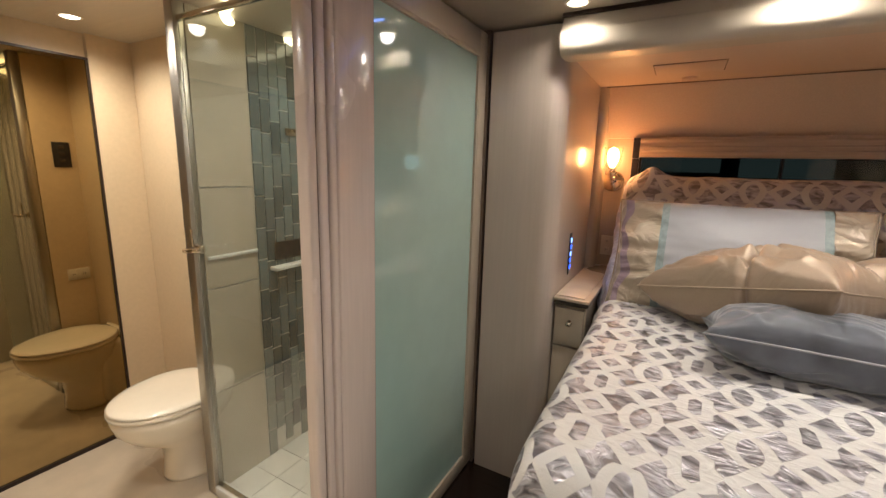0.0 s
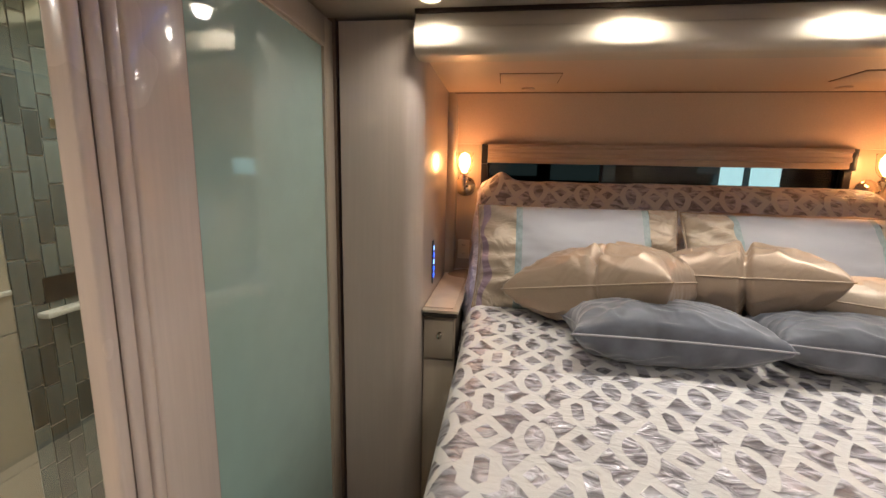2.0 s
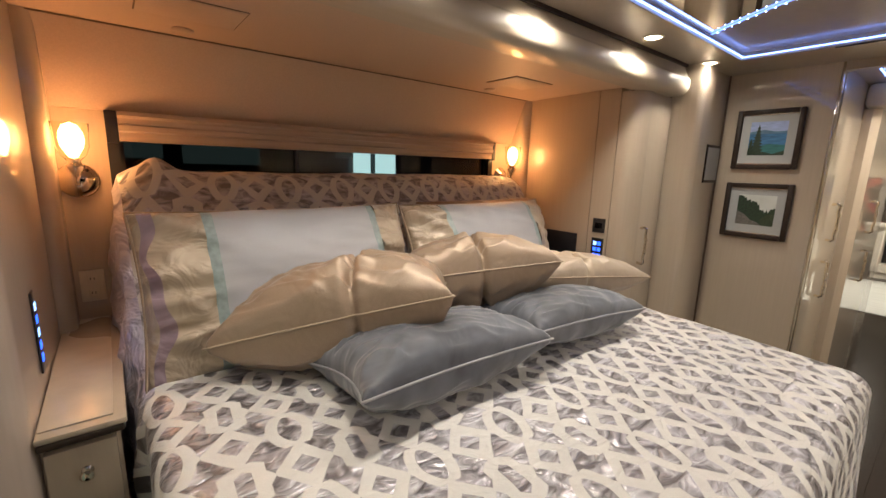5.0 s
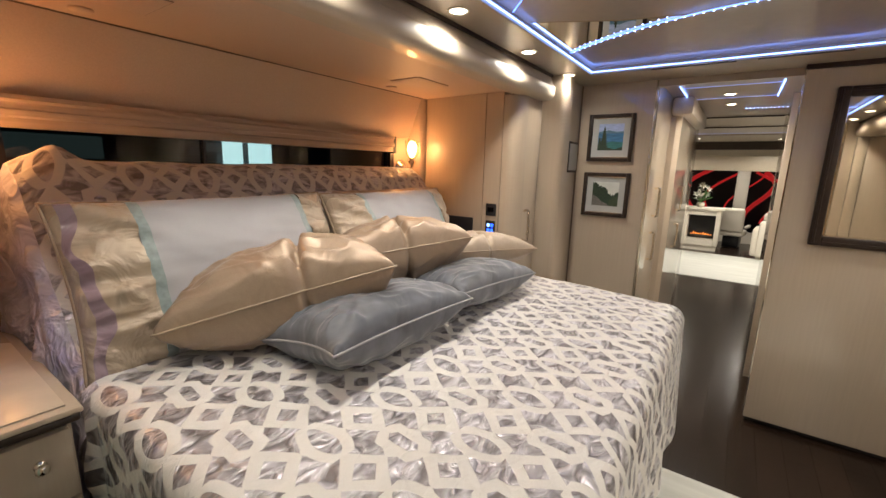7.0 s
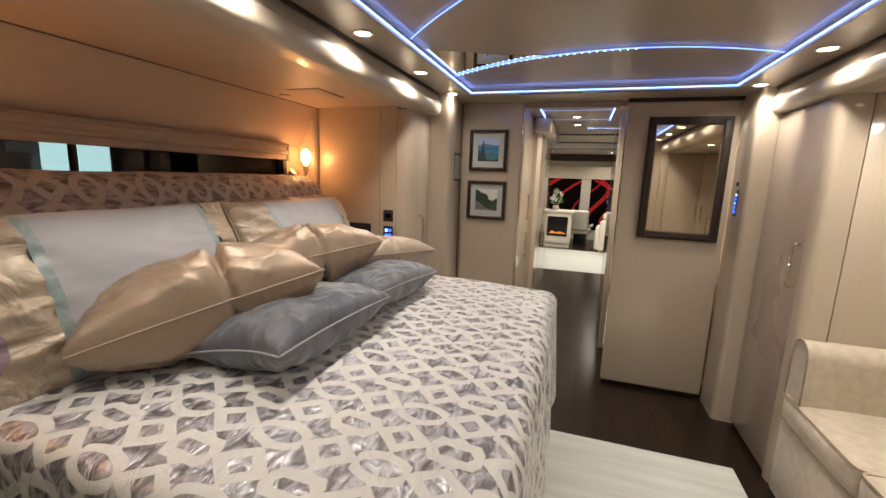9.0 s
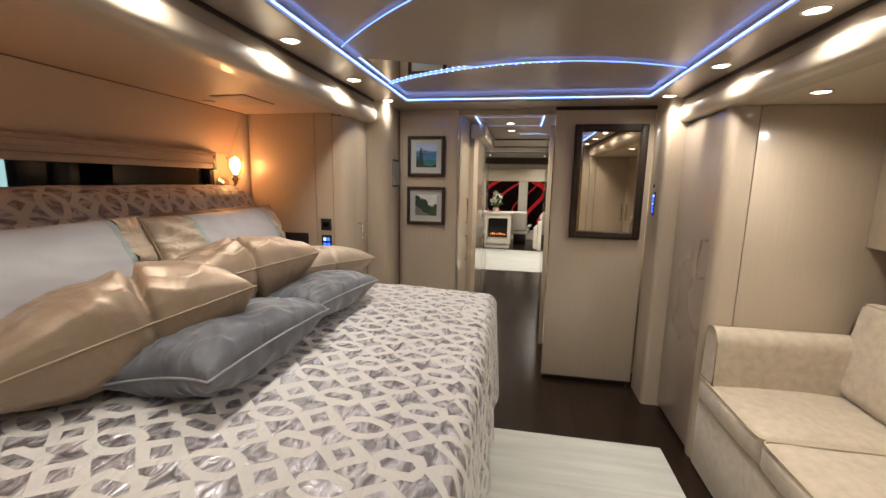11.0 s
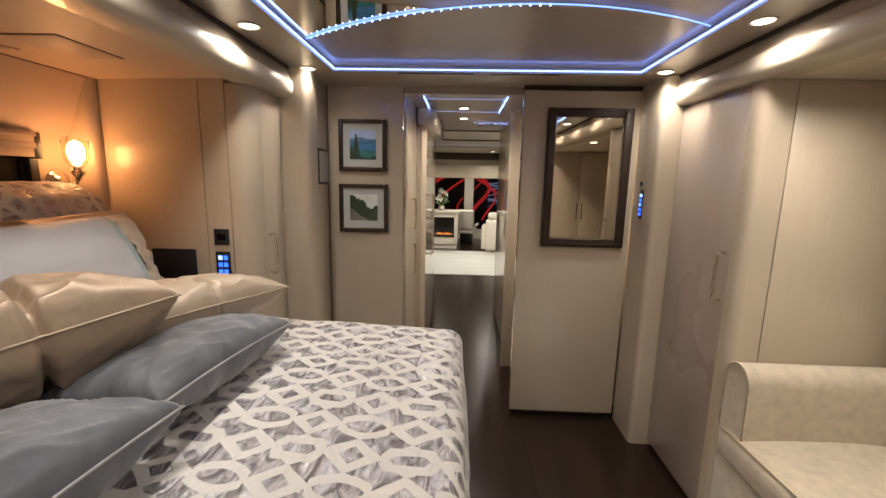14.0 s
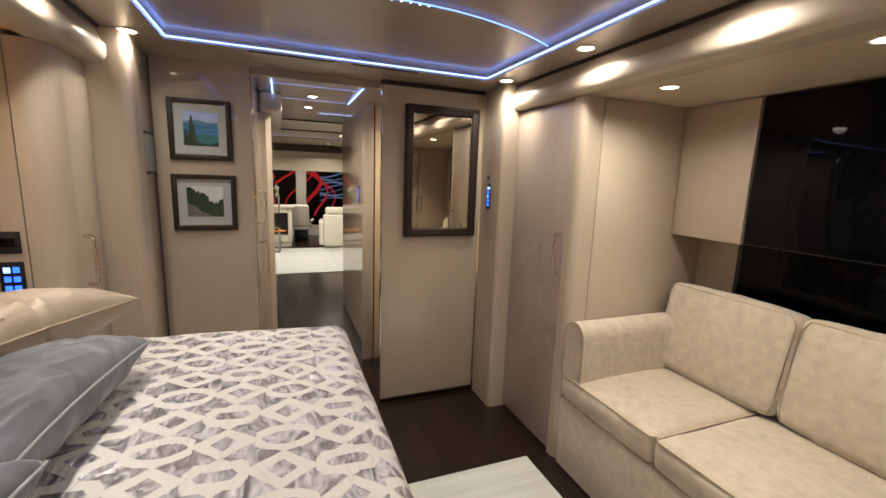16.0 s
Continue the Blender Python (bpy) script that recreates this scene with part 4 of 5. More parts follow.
pillow("throw_pillow", (0.465, 3.625, 1.085, -9, -14, -38), (0.68, 0.40, 0.32), satin_gold, gold_pipe, "plump champagne satin throw pillow with a centre crease", "champagne throw pillows", 1.15, 2.2, 0.14, 0.6, 0.18)
pillow("throw_pillow", (0.980, 3.635, 1.135, -14, -6, -28), (0.57, 0.42, 0.28), satin_gold, gold_pipe, "plump champagne satin throw pillow, middle of the row", "champagne throw pillows", 1.1, 4.6, 0.14, 0.6, 0.05)
pillow("throw_pillow", (1.415, 3.540, 1.080, -11, 4, -15), (0.60, 0.44, 0.21), satin_pale, gold_pipe, "paler champagne throw pillow lying by the wall", "champagne throw pillows", 0.7, 8.4, 0.12, 0.5)
pillow("lumbar_pillow", (0.612, 3.375, 1.004, -9, 0, -2), (0.62, 0.36, 0.22), velvet_grey, velvet_pipe, "slate grey velvet lumbar pillow with pale piping", "grey velvet pillows", 0.0, 6.1, 0.12, 0.6)
pillow("lumbar_pillow", (1.205, 3.375, 1.000, -9, 3, -3), (0.61, 0.34, 0.20), velvet_grey, velvet_pipe, "slate grey velvet lumbar pillow with pale piping, next to the wall", "grey velvet pillows", 0.0, 9.3, 0.12, 0.6)


# ---- bedroom: built-ins ----
def nightstand():
    n = thing("nightstand", (-0.17, 4.0, 0), "pearl laminate nightstand with one drawer and a bronze edge", "nightstand")
    wpart("body", box((-0.249, 3.645, 0.0), (-0.110, 4.404, 0.91)), laminate, n)
    wpart("panel", box((-0.245, 3.630, 0.02), (-0.113, 3.644, 0.708), 0.002), laminate, n)
    dr = wpart("drawer", box((-0.243, 3.622, 0.720), (-0.117, 3.644, 0.892), 0.003), laminate, n)
    knob = lathe([(0.0, 0.0), (0.012, 0.0), (0.012, 0.003), (0.006, 0.005), (0.005, 0.012), (0.012, 0.018), (0.013, 0.024), (0.008, 0.029), (0.0, 0.030)], seg=18)
    knob.transform(pose(-0.175, 3.622, 0.830, 90, 0, 0))
    wpart("knob", knob, chrome, dr, "round polished nickel knob", True)
    wpart("edge", box((-0.249, 3.602, 0.911), (-0.098, 4.404, 0.931), 0.007, 3), bronze_trim, n, "dark bronze edge", True)
    wpart("top", box((-0.249, 3.598, 0.932), (-0.094, 4.404, 0.946), 0.003), laminate, n)
    wpart("inset", box((-0.245, 3.625, 0.9465), (-0.118, 4.40, 0.9505), 0.001), stone_top, n)


nightstand()


def handle(at, height, turn, label="polished nickel pull handle"):
    """A curved pull with a bead in its middle, foot to foot along z."""
    h = height / 2
    own = tube([(0, 0, h), (0, -0.022, h + 0.004), (0, -0.033, h - 0.004), (0, -0.030, h * 0.6), (0, -0.036, h * 0.35), (0, -0.033, 0), (0, -0.036, -h * 0.35), (0, -0.030, -h * 0.6), (0, -0.033, -h + 0.004), (0, -0.022, -h - 0.004), (0, 0, -h)], 0.0072, 8)
    for z, r in ((0.0, 0.0085), (h * 0.38, 0.0095), (-h * 0.38, 0.0095)):
        lathe([(0, -r), (r * 0.8, -r * 0.6), (r, 0), (r * 0.8, r * 0.6), (0, r)], (0, -0.034, z), 10, bm=own)
    own.transform(pose(*at, 0, 0, turn))
    return own


def closet_bed_side():
    c = thing("wardrobe", (2.2, 3.58, 0), "tall pearl laminate wardrobe door with a nickel pull", "wardrobe", "bedroom wardrobes")
    wpart("body", box((2.104, 3.575, 0), (2.324, 3.66, 1.924)), laminate, c)
    d = wpart("door", box((2.104, 3.552, 0.03), (2.318, 3.574, 1.920), 0.002), laminate, c)
    wpart("handle", handle((2.135, 3.552, 1.14), 0.19, 0), chrome, d, "polished nickel pull", True)


closet_bed_side()


def closet_sofa_side():
    c = thing("wardrobe", (2.1, 1.2, 0), "tall glossy laminate wardrobe beside the sofa", "wardrobe", "bedroom wardrobes")
    wpart("body", box((1.83, 0.552, 0.0), (2.398, 1.435, 1.924)), laminate, c)
    d = wpart("door", box((1.885, 1.436, 0.03), (2.396, 1.460, 1.915), 0.002), laminate_mauve_dim, c)
    wpart("handle", handle((1.915, 1.460, 1.135), 0.21, 180), chrome, d, "polished nickel pull", True)
    post = [(1.884, 1.430), (1.884, 1.460)] + [(1.857 - 0.045 * math.cos(radians(a)), 1.415 + 0.045 * math.sin(radians(a))) for a in np.linspace(90, 0, 7)] + [(1.812, 1.338), (1.829, 1.338), (1.829, 1.430)]
    wpart("corner_post", prism(post, 0, 1.924), laminate, c, "rounded corner post")
    wpart("side_panel", box((1.812, 0.552, 0), (1.829, 1.333, 1.924), 0.001), laminate, c)


closet_sofa_side()


def closet_rear():
    c = thing("wardrobe", (-0.58, 1.0, 0), "tall pearl laminate wardrobe at the rear end of the sofa recess", "wardrobe", "bedroom wardrobes")
    wpart("body", box((-0.624, 0.552, 0.0), (-0.580, 1.490, 1.924)), laminate, c)
    for y0, y1, hy in ((0.556, 0.980, 0.95), (0.986, 1.400, 1.016)):
        d = wpart("door", box((-0.579, y0, 0.03), (-0.560, y1, 1.918), 0.002), laminate, c)
        wpart("handle", handle((-0.560, hy, 1.135), 0.21, 90), chrome, d, "polished nickel pull", True)
    wpart("corner_post", box((-0.579, 1.406, 0.0), (-0.556, 1.490, 1.924), 0.008, 3), laminate, c)


closet_rear()


def sliding_door():
    d = thing("door_bedroom", (2.68, 1.9, 0), "glossy pearl laminate sliding door, drawn half across", "door")
    d["kind"] = "structure"
    wpart("slab", box((2.668, 1.570, 0.03), (2.705, 2.240, 2.050), 0.004, 2), laminate, d)
    wpart("edge", box((2.672, 2.2405, 0.03), (2.702, 2.245, 2.050)), chrome, d, "bright metal edge")


sliding_door()
structure("header_sliding_door", box((2.664, 1.567, 2.052), (2.72, 2.245, CZ)), frame_wood, "dark head track of the sliding door", "header")


def framed_mirror():
    m = thing("framed_mirror", (2.65, 1.86, 1.54), "mirror in a wide espresso frame hung on the door", "mirror")
    y0, y1, z0, z1, w = 1.610, 2.105, 1.135, 1.950, 0.052
    prof = lambda a, b: box(a, b, 0.008, 3)
    for name, a, b in (("frame_side", (2.636, y0, z0), (2.667, y0 + w, z1)), ("frame_side", (2.636, y1 - w, z0), (2.667, y1, z1)),
                       ("frame_rail", (2.636, y0 + w, z1 - w), (2.667, y1 - w, z1)), ("frame_rail", (2.636, y0 + w, z0), (2.667, y1 - w, z0 + w))):
        wpart(name, prof(a, b), frame_wood, m, "", True)
    for a, b in (((2.632, y0 + 0.014, z0 + 0.014), (2.640, y0 + 0.024, z1 - 0.014)), ((2.632, y1 - 0.024, z0 + 0.014), (2.640, y1 - 0.014, z1 - 0.014)),
                 ((2.632, y0 + 0.024, z1 - 0.024), (2.640, y1 - 0.024, z1 - 0.014)), ((2.632, y0 + 0.024, z0 + 0.014), (2.640, y1 - 0.024, z0 + 0.024))):
        wpart("moulding", box(a, b, 0.003), frame_wood, m)
    for a, b in (((2.648, y0 + w, z0 + w), (2.654, y0 + w + 0.006, z1 - w)), ((2.648, y1 - w - 0.006, z0 + w), (2.654, y1 - w, z1 - w)), ((2.648, y0 + w, z0 + w), (2.654, y1 - w, z0 + w + 0.006))):
        wpart("bevel_strip", box(a, b), chrome, m, "thin bright inner edge")
    wpart("glass", box((2.655, y0 + w - 0.004, z0 + w - 0.004), (2.660, y1 - w + 0.004, z1 - w + 0.004)), mirror_glass, m)


framed_mirror()

sky_blue = surface("painted_sky", (0.36, 0.46, 0.72), 0.5, vary=0.25, grain=20, stretch=(1, 1, 4))
lake = surface("painted_lake", (0.04, 0.16, 0.33), 0.5, vary=0.5, grain=16, stretch=(1, 1, 6))
pine = surface("painted_pine", (0.018, 0.038, 0.018), 0.6, vary=0.6, grain=120)
rock = surface("painted_rock", (0.15, 0.135, 0.12), 0.6, vary=0.5, grain=90)
far_hill = surface("painted_far_hill", (0.10, 0.20, 0.30), 0.6, vary=0.25, grain=40)
shallows = surface("painted_shallows", (0.025, 0.15, 0.15), 0.5, vary=0.4, grain=16, stretch=(1, 1, 6))
bush = surface("painted_bush", (0.035, 0.05, 0.022), 0.6, vary=0.6, grain=140)
cloud = surface("painted_cloud", (0.62, 0.64, 0.60), 0.6, vary=0.1, grain=20)


def painting(y0, y1, z0, z1, scene_kind, label):
    p = thing("framed_picture", (2.73, (y0 + y1) / 2, (z0 + z1) / 2), label, "picture", "pictures on the bulkhead")
    w = 0.026
    for name, a, b in (("frame_side", (2.716, y0, z0), (2.7395, y0 + w, z1)), ("frame_side", (2.716, y1 - w, z0), (2.7395, y1, z1)),
                       ("frame_rail", (2.716, y0 + w, z1 - w), (2.7395, y1 - w, z1)), ("frame_rail", (2.716, y0 + w, z0), (2.7395, y1 - w, z0 + w))):
        wpart(name, box(a, b, 0.006, 2), frame_wood, p)
    for a, b in (((2.724, y0 + w, z0 + w), (2.730, y1 - w, z0 + w + 0.004)), ((2.724, y0 + w, z1 - w - 0.004), (2.730, y1 - w, z1 - w))):
        wpart("fillet", box(a, b), chrome, p, "thin bright fillet")
    wpart("mat", box((2.731, y0 + w - 0.002, z0 + w - 0.002), (2.737, y1 - w + 0.002, z1 - w + 0.002)), mat_board, p, "grey mat board")
    a0, a1 = y0 + 0.066, y1 - 0.068
    c0, c1 = z0 + 0.074, z1 - 0.064
    h = c1 - c0
    x = 2.7305
    w2 = a1 - a0
    if scene_kind == "lake":
        wpart("sky", box((x - 0.0006, a0, c0 + 0.66 * h), (x, a1, c1)), sky_blue, p)
        wpart("water", box((x - 0.0006, a0, c0), (x, a1, c0 + 0.66 * h)), lake, p)
        wpart("far_shore", prism([(a0, c0 + 0.64 * h), (a1, c0 + 0.64 * h), (a1, c0 + 0.70 * h), (a0 + 0.6 * w2, c0 + 0.76 * h), (a0 + 0.3 * w2, c0 + 0.70 * h), (a0, c0 + 0.71 * h)], x - 0.0009, x - 0.0003, "x"), far_hill, p)
        wpart("shallows", prism([(a0, c0), (a1, c0), (a1, c0 + 0.20 * h), (a0 + 0.45 * w2, c0 + 0.34 * h), (a0, c0 + 0.30 * h)], x - 0.0009, x - 0.0003, "x"), shallows, p)
        wpart("bank", prism([(a0, c0), (a1, c0), (a1, c0 + 0.24 * h), (a0 + 0.62 * w2, c0 + 0.12 * h), (a0 + 0.3 * w2, c0 + 0.04 * h), (a0, c0 + 0.14 * h)], x - 0.0012, x - 0.0002, "x"), pine, p)
        for f, tall, wide in ((0.76, 0.92, 0.034), (0.93, 0.50, 0.020)):
            ty = a0 + f * w2
            left, right = [], []
            for i in range(9):
                g = i / 9
                wd = min(wide * (1 - g) + 0.003, a1 - ty)
                zz = c0 + 0.08 * h + g * (tall - 0.1) * h
                right += [(ty + wd, zz), (ty + wd * 0.45, zz + 0.045 * h)]
                left += [(ty - wd, zz - 0.01 * h), (ty - wd * 0.4, zz + 0.04 * h)]
            wpart("tree", prism(right + [(ty, c0 + tall * h)] + left[::-1], x - 0.0016, x - 0.0004, "x"), pine, p)
    else:
        wpart("sky", box((x - 0.0006, a0, c0), (x, a1, c1)), cloud, p)
        teeth = random.Random(3)
        wood = [(a1, c0), (a0, c0)]
        for i in range(34):
            f = i / 33
            wood.append((a0 + w2 * f, c0 + h * min(0.985, 0.60 - 0.18 * math.sin(3.1 * min(1, f * 1.2)) * (f < 0.4) + 0.48 * max(0.0, f - 0.25) + teeth.uniform(-0.05, 0.08))))
        wpart("woodland", prism(wood, x - 0.0012, x - 0.0002, "x"), pine, p)
        wpart("rocks", prism([(a1, c0), (a0 + 0.30 * w2, c0), (a0 + 0.42 * w2, c0 + 0.10 * h), (a0 + 0.60 * w2, c0 + 0.16 * h), (a0 + 0.78 * w2, c0 + 0.34 * h), (a1, c0 + 0.46 * h)], x - 0.0016, x - 0.0004, "x"), rock, p)
        wpart("bushes", prism([(a0, c0), (a0 + 0.30 * w2, c0), (a0 + 0.36 * w2, c0 + 0.18 * h), (a0 + 0.20 * w2, c0 + 0.36 * h), (a0, c0 + 0.42 * h)], x - 0.0016, x - 0.0004, "x"), bush, p)


painting(3.066, 3.364, 1.563, 1.878, "lake", "dark-framed painting of a pine by a blue lake")
painting(3.058, 3.368, 1.182, 1.486, "shore", "dark-framed painting of a wooded rocky shore")
side = thing("small_frame", (2.62, 3.435, 1.58), "small grey framed notice on the narrow return wall", "picture")
wpart("frame", box((2.545, 3.430, 1.48), (2.725, 3.4395, 1.69), 0.002), frame_wood, side)
wpart("sheet", box((2.553, 3.428, 1.495), (2.717, 3.4305, 1.675)), mat_board, side)


# ---- switches, outlets, touch panels ----
def keypad(name, center, size, facing, rows, cols, label, white=()):
    """A black touch plate with lit keys. facing: +x, -x or +y."""
    w, h = size
    k = thing(name, center, label, "touch panel")
    part("plate", box((-w / 2, -0.005, -h / 2), (w / 2, 0.0, h / 2), 0.002), black_plastic, k)
    for i in range(rows):
        for j in range(cols):
            cw, ch = w * 0.74 / cols, h * 0.80 / rows
            x = -w * 0.37 + cw * (j + 0.5)
            z = h * 0.40 - ch * (i + 0.5)
            part("key", box((x - cw * 0.36, -0.0065, z - ch * 0.30), (x + cw * 0.36, -0.0045, z + ch * 0.30), 0.0005), key_white if (i * cols + j) in white else key_glow, k, "blue glowing key")
    k.matrix_basis = pose(*center, 0, 0, {"-y": 0, "+x": 90, "+y": 180, "-x": -90}[facing])
    return k


keypad("touch_panel", (-0.2495, 3.850, 1.100), (0.040, 0.205), "+x", 5, 1, "slim black touch panel with blue keys on the column side", (0, 2))
keypad("touch_panel", (1.9995, 3.715, 1.105), (0.070, 0.125), "-x", 3, 2, "black keypad with blue and white keys beside the bed", (0,))
keypad("touch_panel", (2.545, 1.5655, 1.405), (0.042, 0.165), "+y", 5, 2, "slim black touch panel with blue keys on the column", (0, 1, 4))
keypad("touch_panel", (3.90, 2.171, 1.34), (0.04, 0.16), "+y", 5, 1, "slim black touch panel in the corridor")
sw = thing("black_switch", (2.0, 3.715, 1.235), "black square socket beside the bed", "switch")
wpart("plate", box((1.994, 3.680, 1.198), (1.9995, 3.752, 1.275), 0.002), black_plastic, sw)
wpart("rocker", box((1.9925, 3.695, 1.222), (1.995, 3.737, 1.252), 0.001), black_glass, sw)
sensor = single("round_sensor", lathe([(0.0, 0.008), (0.012, 0.007), (0.014, 0.0)], seg=16), black_plastic, "small round black sensor above the touch panel", "sensor", "", True)
sensor.matrix_basis = pose(2.565, 1.5655, 1.525, -90, 0, 0)
niche = thing("wall_niche", (2.0, 3.95, 1.1), "black open niche in the wall beside the bed", "niche")
wpart("lining", box((1.990, 3.845, 1.03), (1.9995, 4.055, 1.175), 0.002), black_plastic, niche)


def outlet(center, facing, label, wide=False):
    o = thing("wall_outlet", center, label, "outlet")
    w, h = (0.115, 0.07) if wide else (0.07, 0.115)
    part("plate", box((-w / 2, -0.006, -h / 2), (w / 2, 0, h / 2), 0.003), white_plastic, o)
    for s in (-1, 1):
        c = (s * 0.026, 0) if wide else (0, s * 0.026)
        part("socket", box((c[0] - 0.013, -0.0085, c[1] - 0.015), (c[0] + 0.013, -0.0055, c[1] + 0.015), 0.003), white_plastic, o)
        for q in (-1, 1):
            part("slot", box((c[0] + q * 0.005 - 0.001, -0.0095, c[1] - 0.004), (c[0] + q * 0.005 + 0.001, -0.008, c[1] + 0.005)), gap_black, o)
    o.matrix_basis = pose(*center, 0, 0, {"-y": 0, "+x": 90, "+y": 180, "-x": -90}[facing])


outlet((-0.155, 4.4045, 1.07), "-y", "ivory wall outlet above the nightstand")
outlet((-1.5485, 2.91, 0.765), "-x", "ivory double outlet on the toilet wall", True)
s2 = thing("black_switch", (-1.548, 2.91, 1.52), "tall black control plate on the toilet wall", "switch")
wpart("plate", box((-1.555, 2.867, 1.44), (-1.5485, 2.953, 1.59), 0.002), black_plastic, s2)
for z in (1.48, 1.52, 1.56):
    wpart("button", box((-1.557, 2.895, z - 0.01), (-1.554, 2.925, z + 0.01), 0.001), bronze_trim, s2)


# ---- bedroom: sofa, screen, cabinet, rug ----
def stuffed(a, b, r, seed, amount=0.006):
    own = box(a, b, r, 4)
    bmesh.ops.subdivide_edges(own, edges=[e for e in own.edges if e.calc_length() > 0.09], cuts=7, use_grid_fill=True)
    mid = [(a[i] + b[i]) / 2 for i in range(3)]
    half = [(b[i] - a[i]) / 2 for i in range(3)]
    for v in own.verts:
        q = [(v.co[i] - mid[i]) / half[i] for i in range(3)]
        puff = [max(0.0, (1 - q[j] ** 2)) * max(0.0, (1 - q[k] ** 2)) for j, k in ((1, 2), (0, 2), (0, 1))]
        for i in range(3):
            v.co[i] += q[i] * puff[i] * 0.020
        v.co += Vector((noise.noise(v.co * 9 + Vector((seed, 0, 0))), noise.noise(v.co * 9 + Vector((0, seed, 0))), noise.noise(v.co * 9 + Vector((0, 0, seed))))) * amount
    return own


def rim_box(a, b, z, r=0.0045):
    x0, y0, x1, y1, c = a[0], a[1], b[0], b[1], 0.03
    pts = []
    for cx, cy, s in ((x1 - c, y1 - c, 0), (x0 + c, y1 - c, 90), (x0 + c, y0 + c, 180), (x1 - c, y0 + c, 270)):
        pts += [(cx + c * math.cos(radians(s + k * 15)), cy + c * math.sin(radians(s + k * 15)), z) for k in range(7)]
    return tube(pts, r, 6, True)


def sofa():
    s = thing("sofa", (1.0, 1.0, 0), "cream suede sofa with loose cushions and a bolster arm", "sofa")
    wpart("base", box((0.05, 0.57, 0.0), (1.800, 1.465, 0.385), 0.018, 3), suede, s, "", True)
    wpart("back_frame", box((0.05, 0.57, 0.386), (1.80, 0.70, 0.86), 0.03, 3), suede, s, "", True)
    arm = [(1.662, 0.525), (1.800, 0.525), (1.800, 0.745)] + [(1.731 + 0.069 * math.cos(radians(a)), 0.745 + 0.075 * math.sin(radians(a))) for a in np.linspace(15, 165, 11)] + [(1.662, 0.745)]
    a = wpart("arm", prism(arm, 0.80, 1.462, "y"), suede, s, "bolster arm", False)
    loop = [(p[0], 1.463, p[1]) for p in arm]
    wpart("piping", tube(loop, 0.004, 6, True), suede_pipe, a, "", True)
    for i, (x0, x1) in enumerate(((1.215, 1.800), (0.62, 1.205), (0.06, 0.61))):
        lo, hi = (x0, 0.80, 0.392), (x1, 1.468, 0.522)
        c = wpart("seat_cushion", stuffed(lo, hi, 0.03, 3.0 + i), suede, s, "", True)
        wpart("piping", rim_box(lo, hi, 0.518), suede_pipe, c, "", True)
    for i, (x0, x1) in enumerate(((1.125, 1.745), (0.52, 1.115), (0.06, 0.51))):
        own = stuffed((x0, -0.075, 0.0), (x1, 0.075, 0.46), 0.035, 6.0 + i)
        own.transform(pose(0, 0.835, 0.530, 11, 0, 0))
        c = wpart("back_cushion", own, suede, s, "", True)
        loop = [(x0 + 0.02, 0.07, 0.02), (x0 + 0.006, 0.07, 0.06), (x0 + 0.006, 0.07, 0.41), (x0 + 0.03, 0.07, 0.452), (x1 - 0.03, 0.07, 0.452), (x1 - 0.006, 0.07, 0.41), (x1 - 0.006, 0.07, 0.06), (x1 - 0.02, 0.07, 0.02)]
        pipe = tube(loop, 0.0045, 6)
        pipe.transform(pose(0, 0.835, 0.530, 11, 0, 0))
        wpart("piping", pipe, suede_pipe, c, "", True)


sofa()
cab = thing("wall_cabinet", (1.62, 0.7, 1.245), "pearl laminate overhead cabinet above the sofa", "cabinet")
wpart("body", box((1.428, 0.551, 1.252), (1.811, 0.778, 1.925)), laminate, cab)
wpart("door", box((1.430, 0.779, 1.248), (1.808, 0.797, 1.918), 0.002), laminate, cab)
tv = thing("television", (0.8, 0.75, 1.25), "large black glossy screen mounted beside the cabinet", "television")
wpart("housing", box((0.16, 0.60, 1.250), (1.424, 0.785, 1.920), 0.004), black_plastic, tv)
wpart("screen", box((0.166, 0.7855, 1.256), (1.419, 0.792, 1.914), 0.001), black_glass, tv)
win = thing("window_sofa", (0.8, 0.56, 0.7), "long black window low behind the sofa", "window")
win["kind"] = "structure"
wpart("window_frame", box((0.10, 0.551, 0.72), (1.585, 0.560, 1.30)), black_plastic, win)
wpart("pane", box((0.13, 0.5605, 0.74), (1.560, 0.566, 1.28)), black_glass, win)
single("area_rug", box((-0.10, 1.595, 0.0), (1.875, 2.80, 0.012), 0.004), rug_pale, "pale grey streaked rug at the foot of the bed", "rug", "pale rugs")


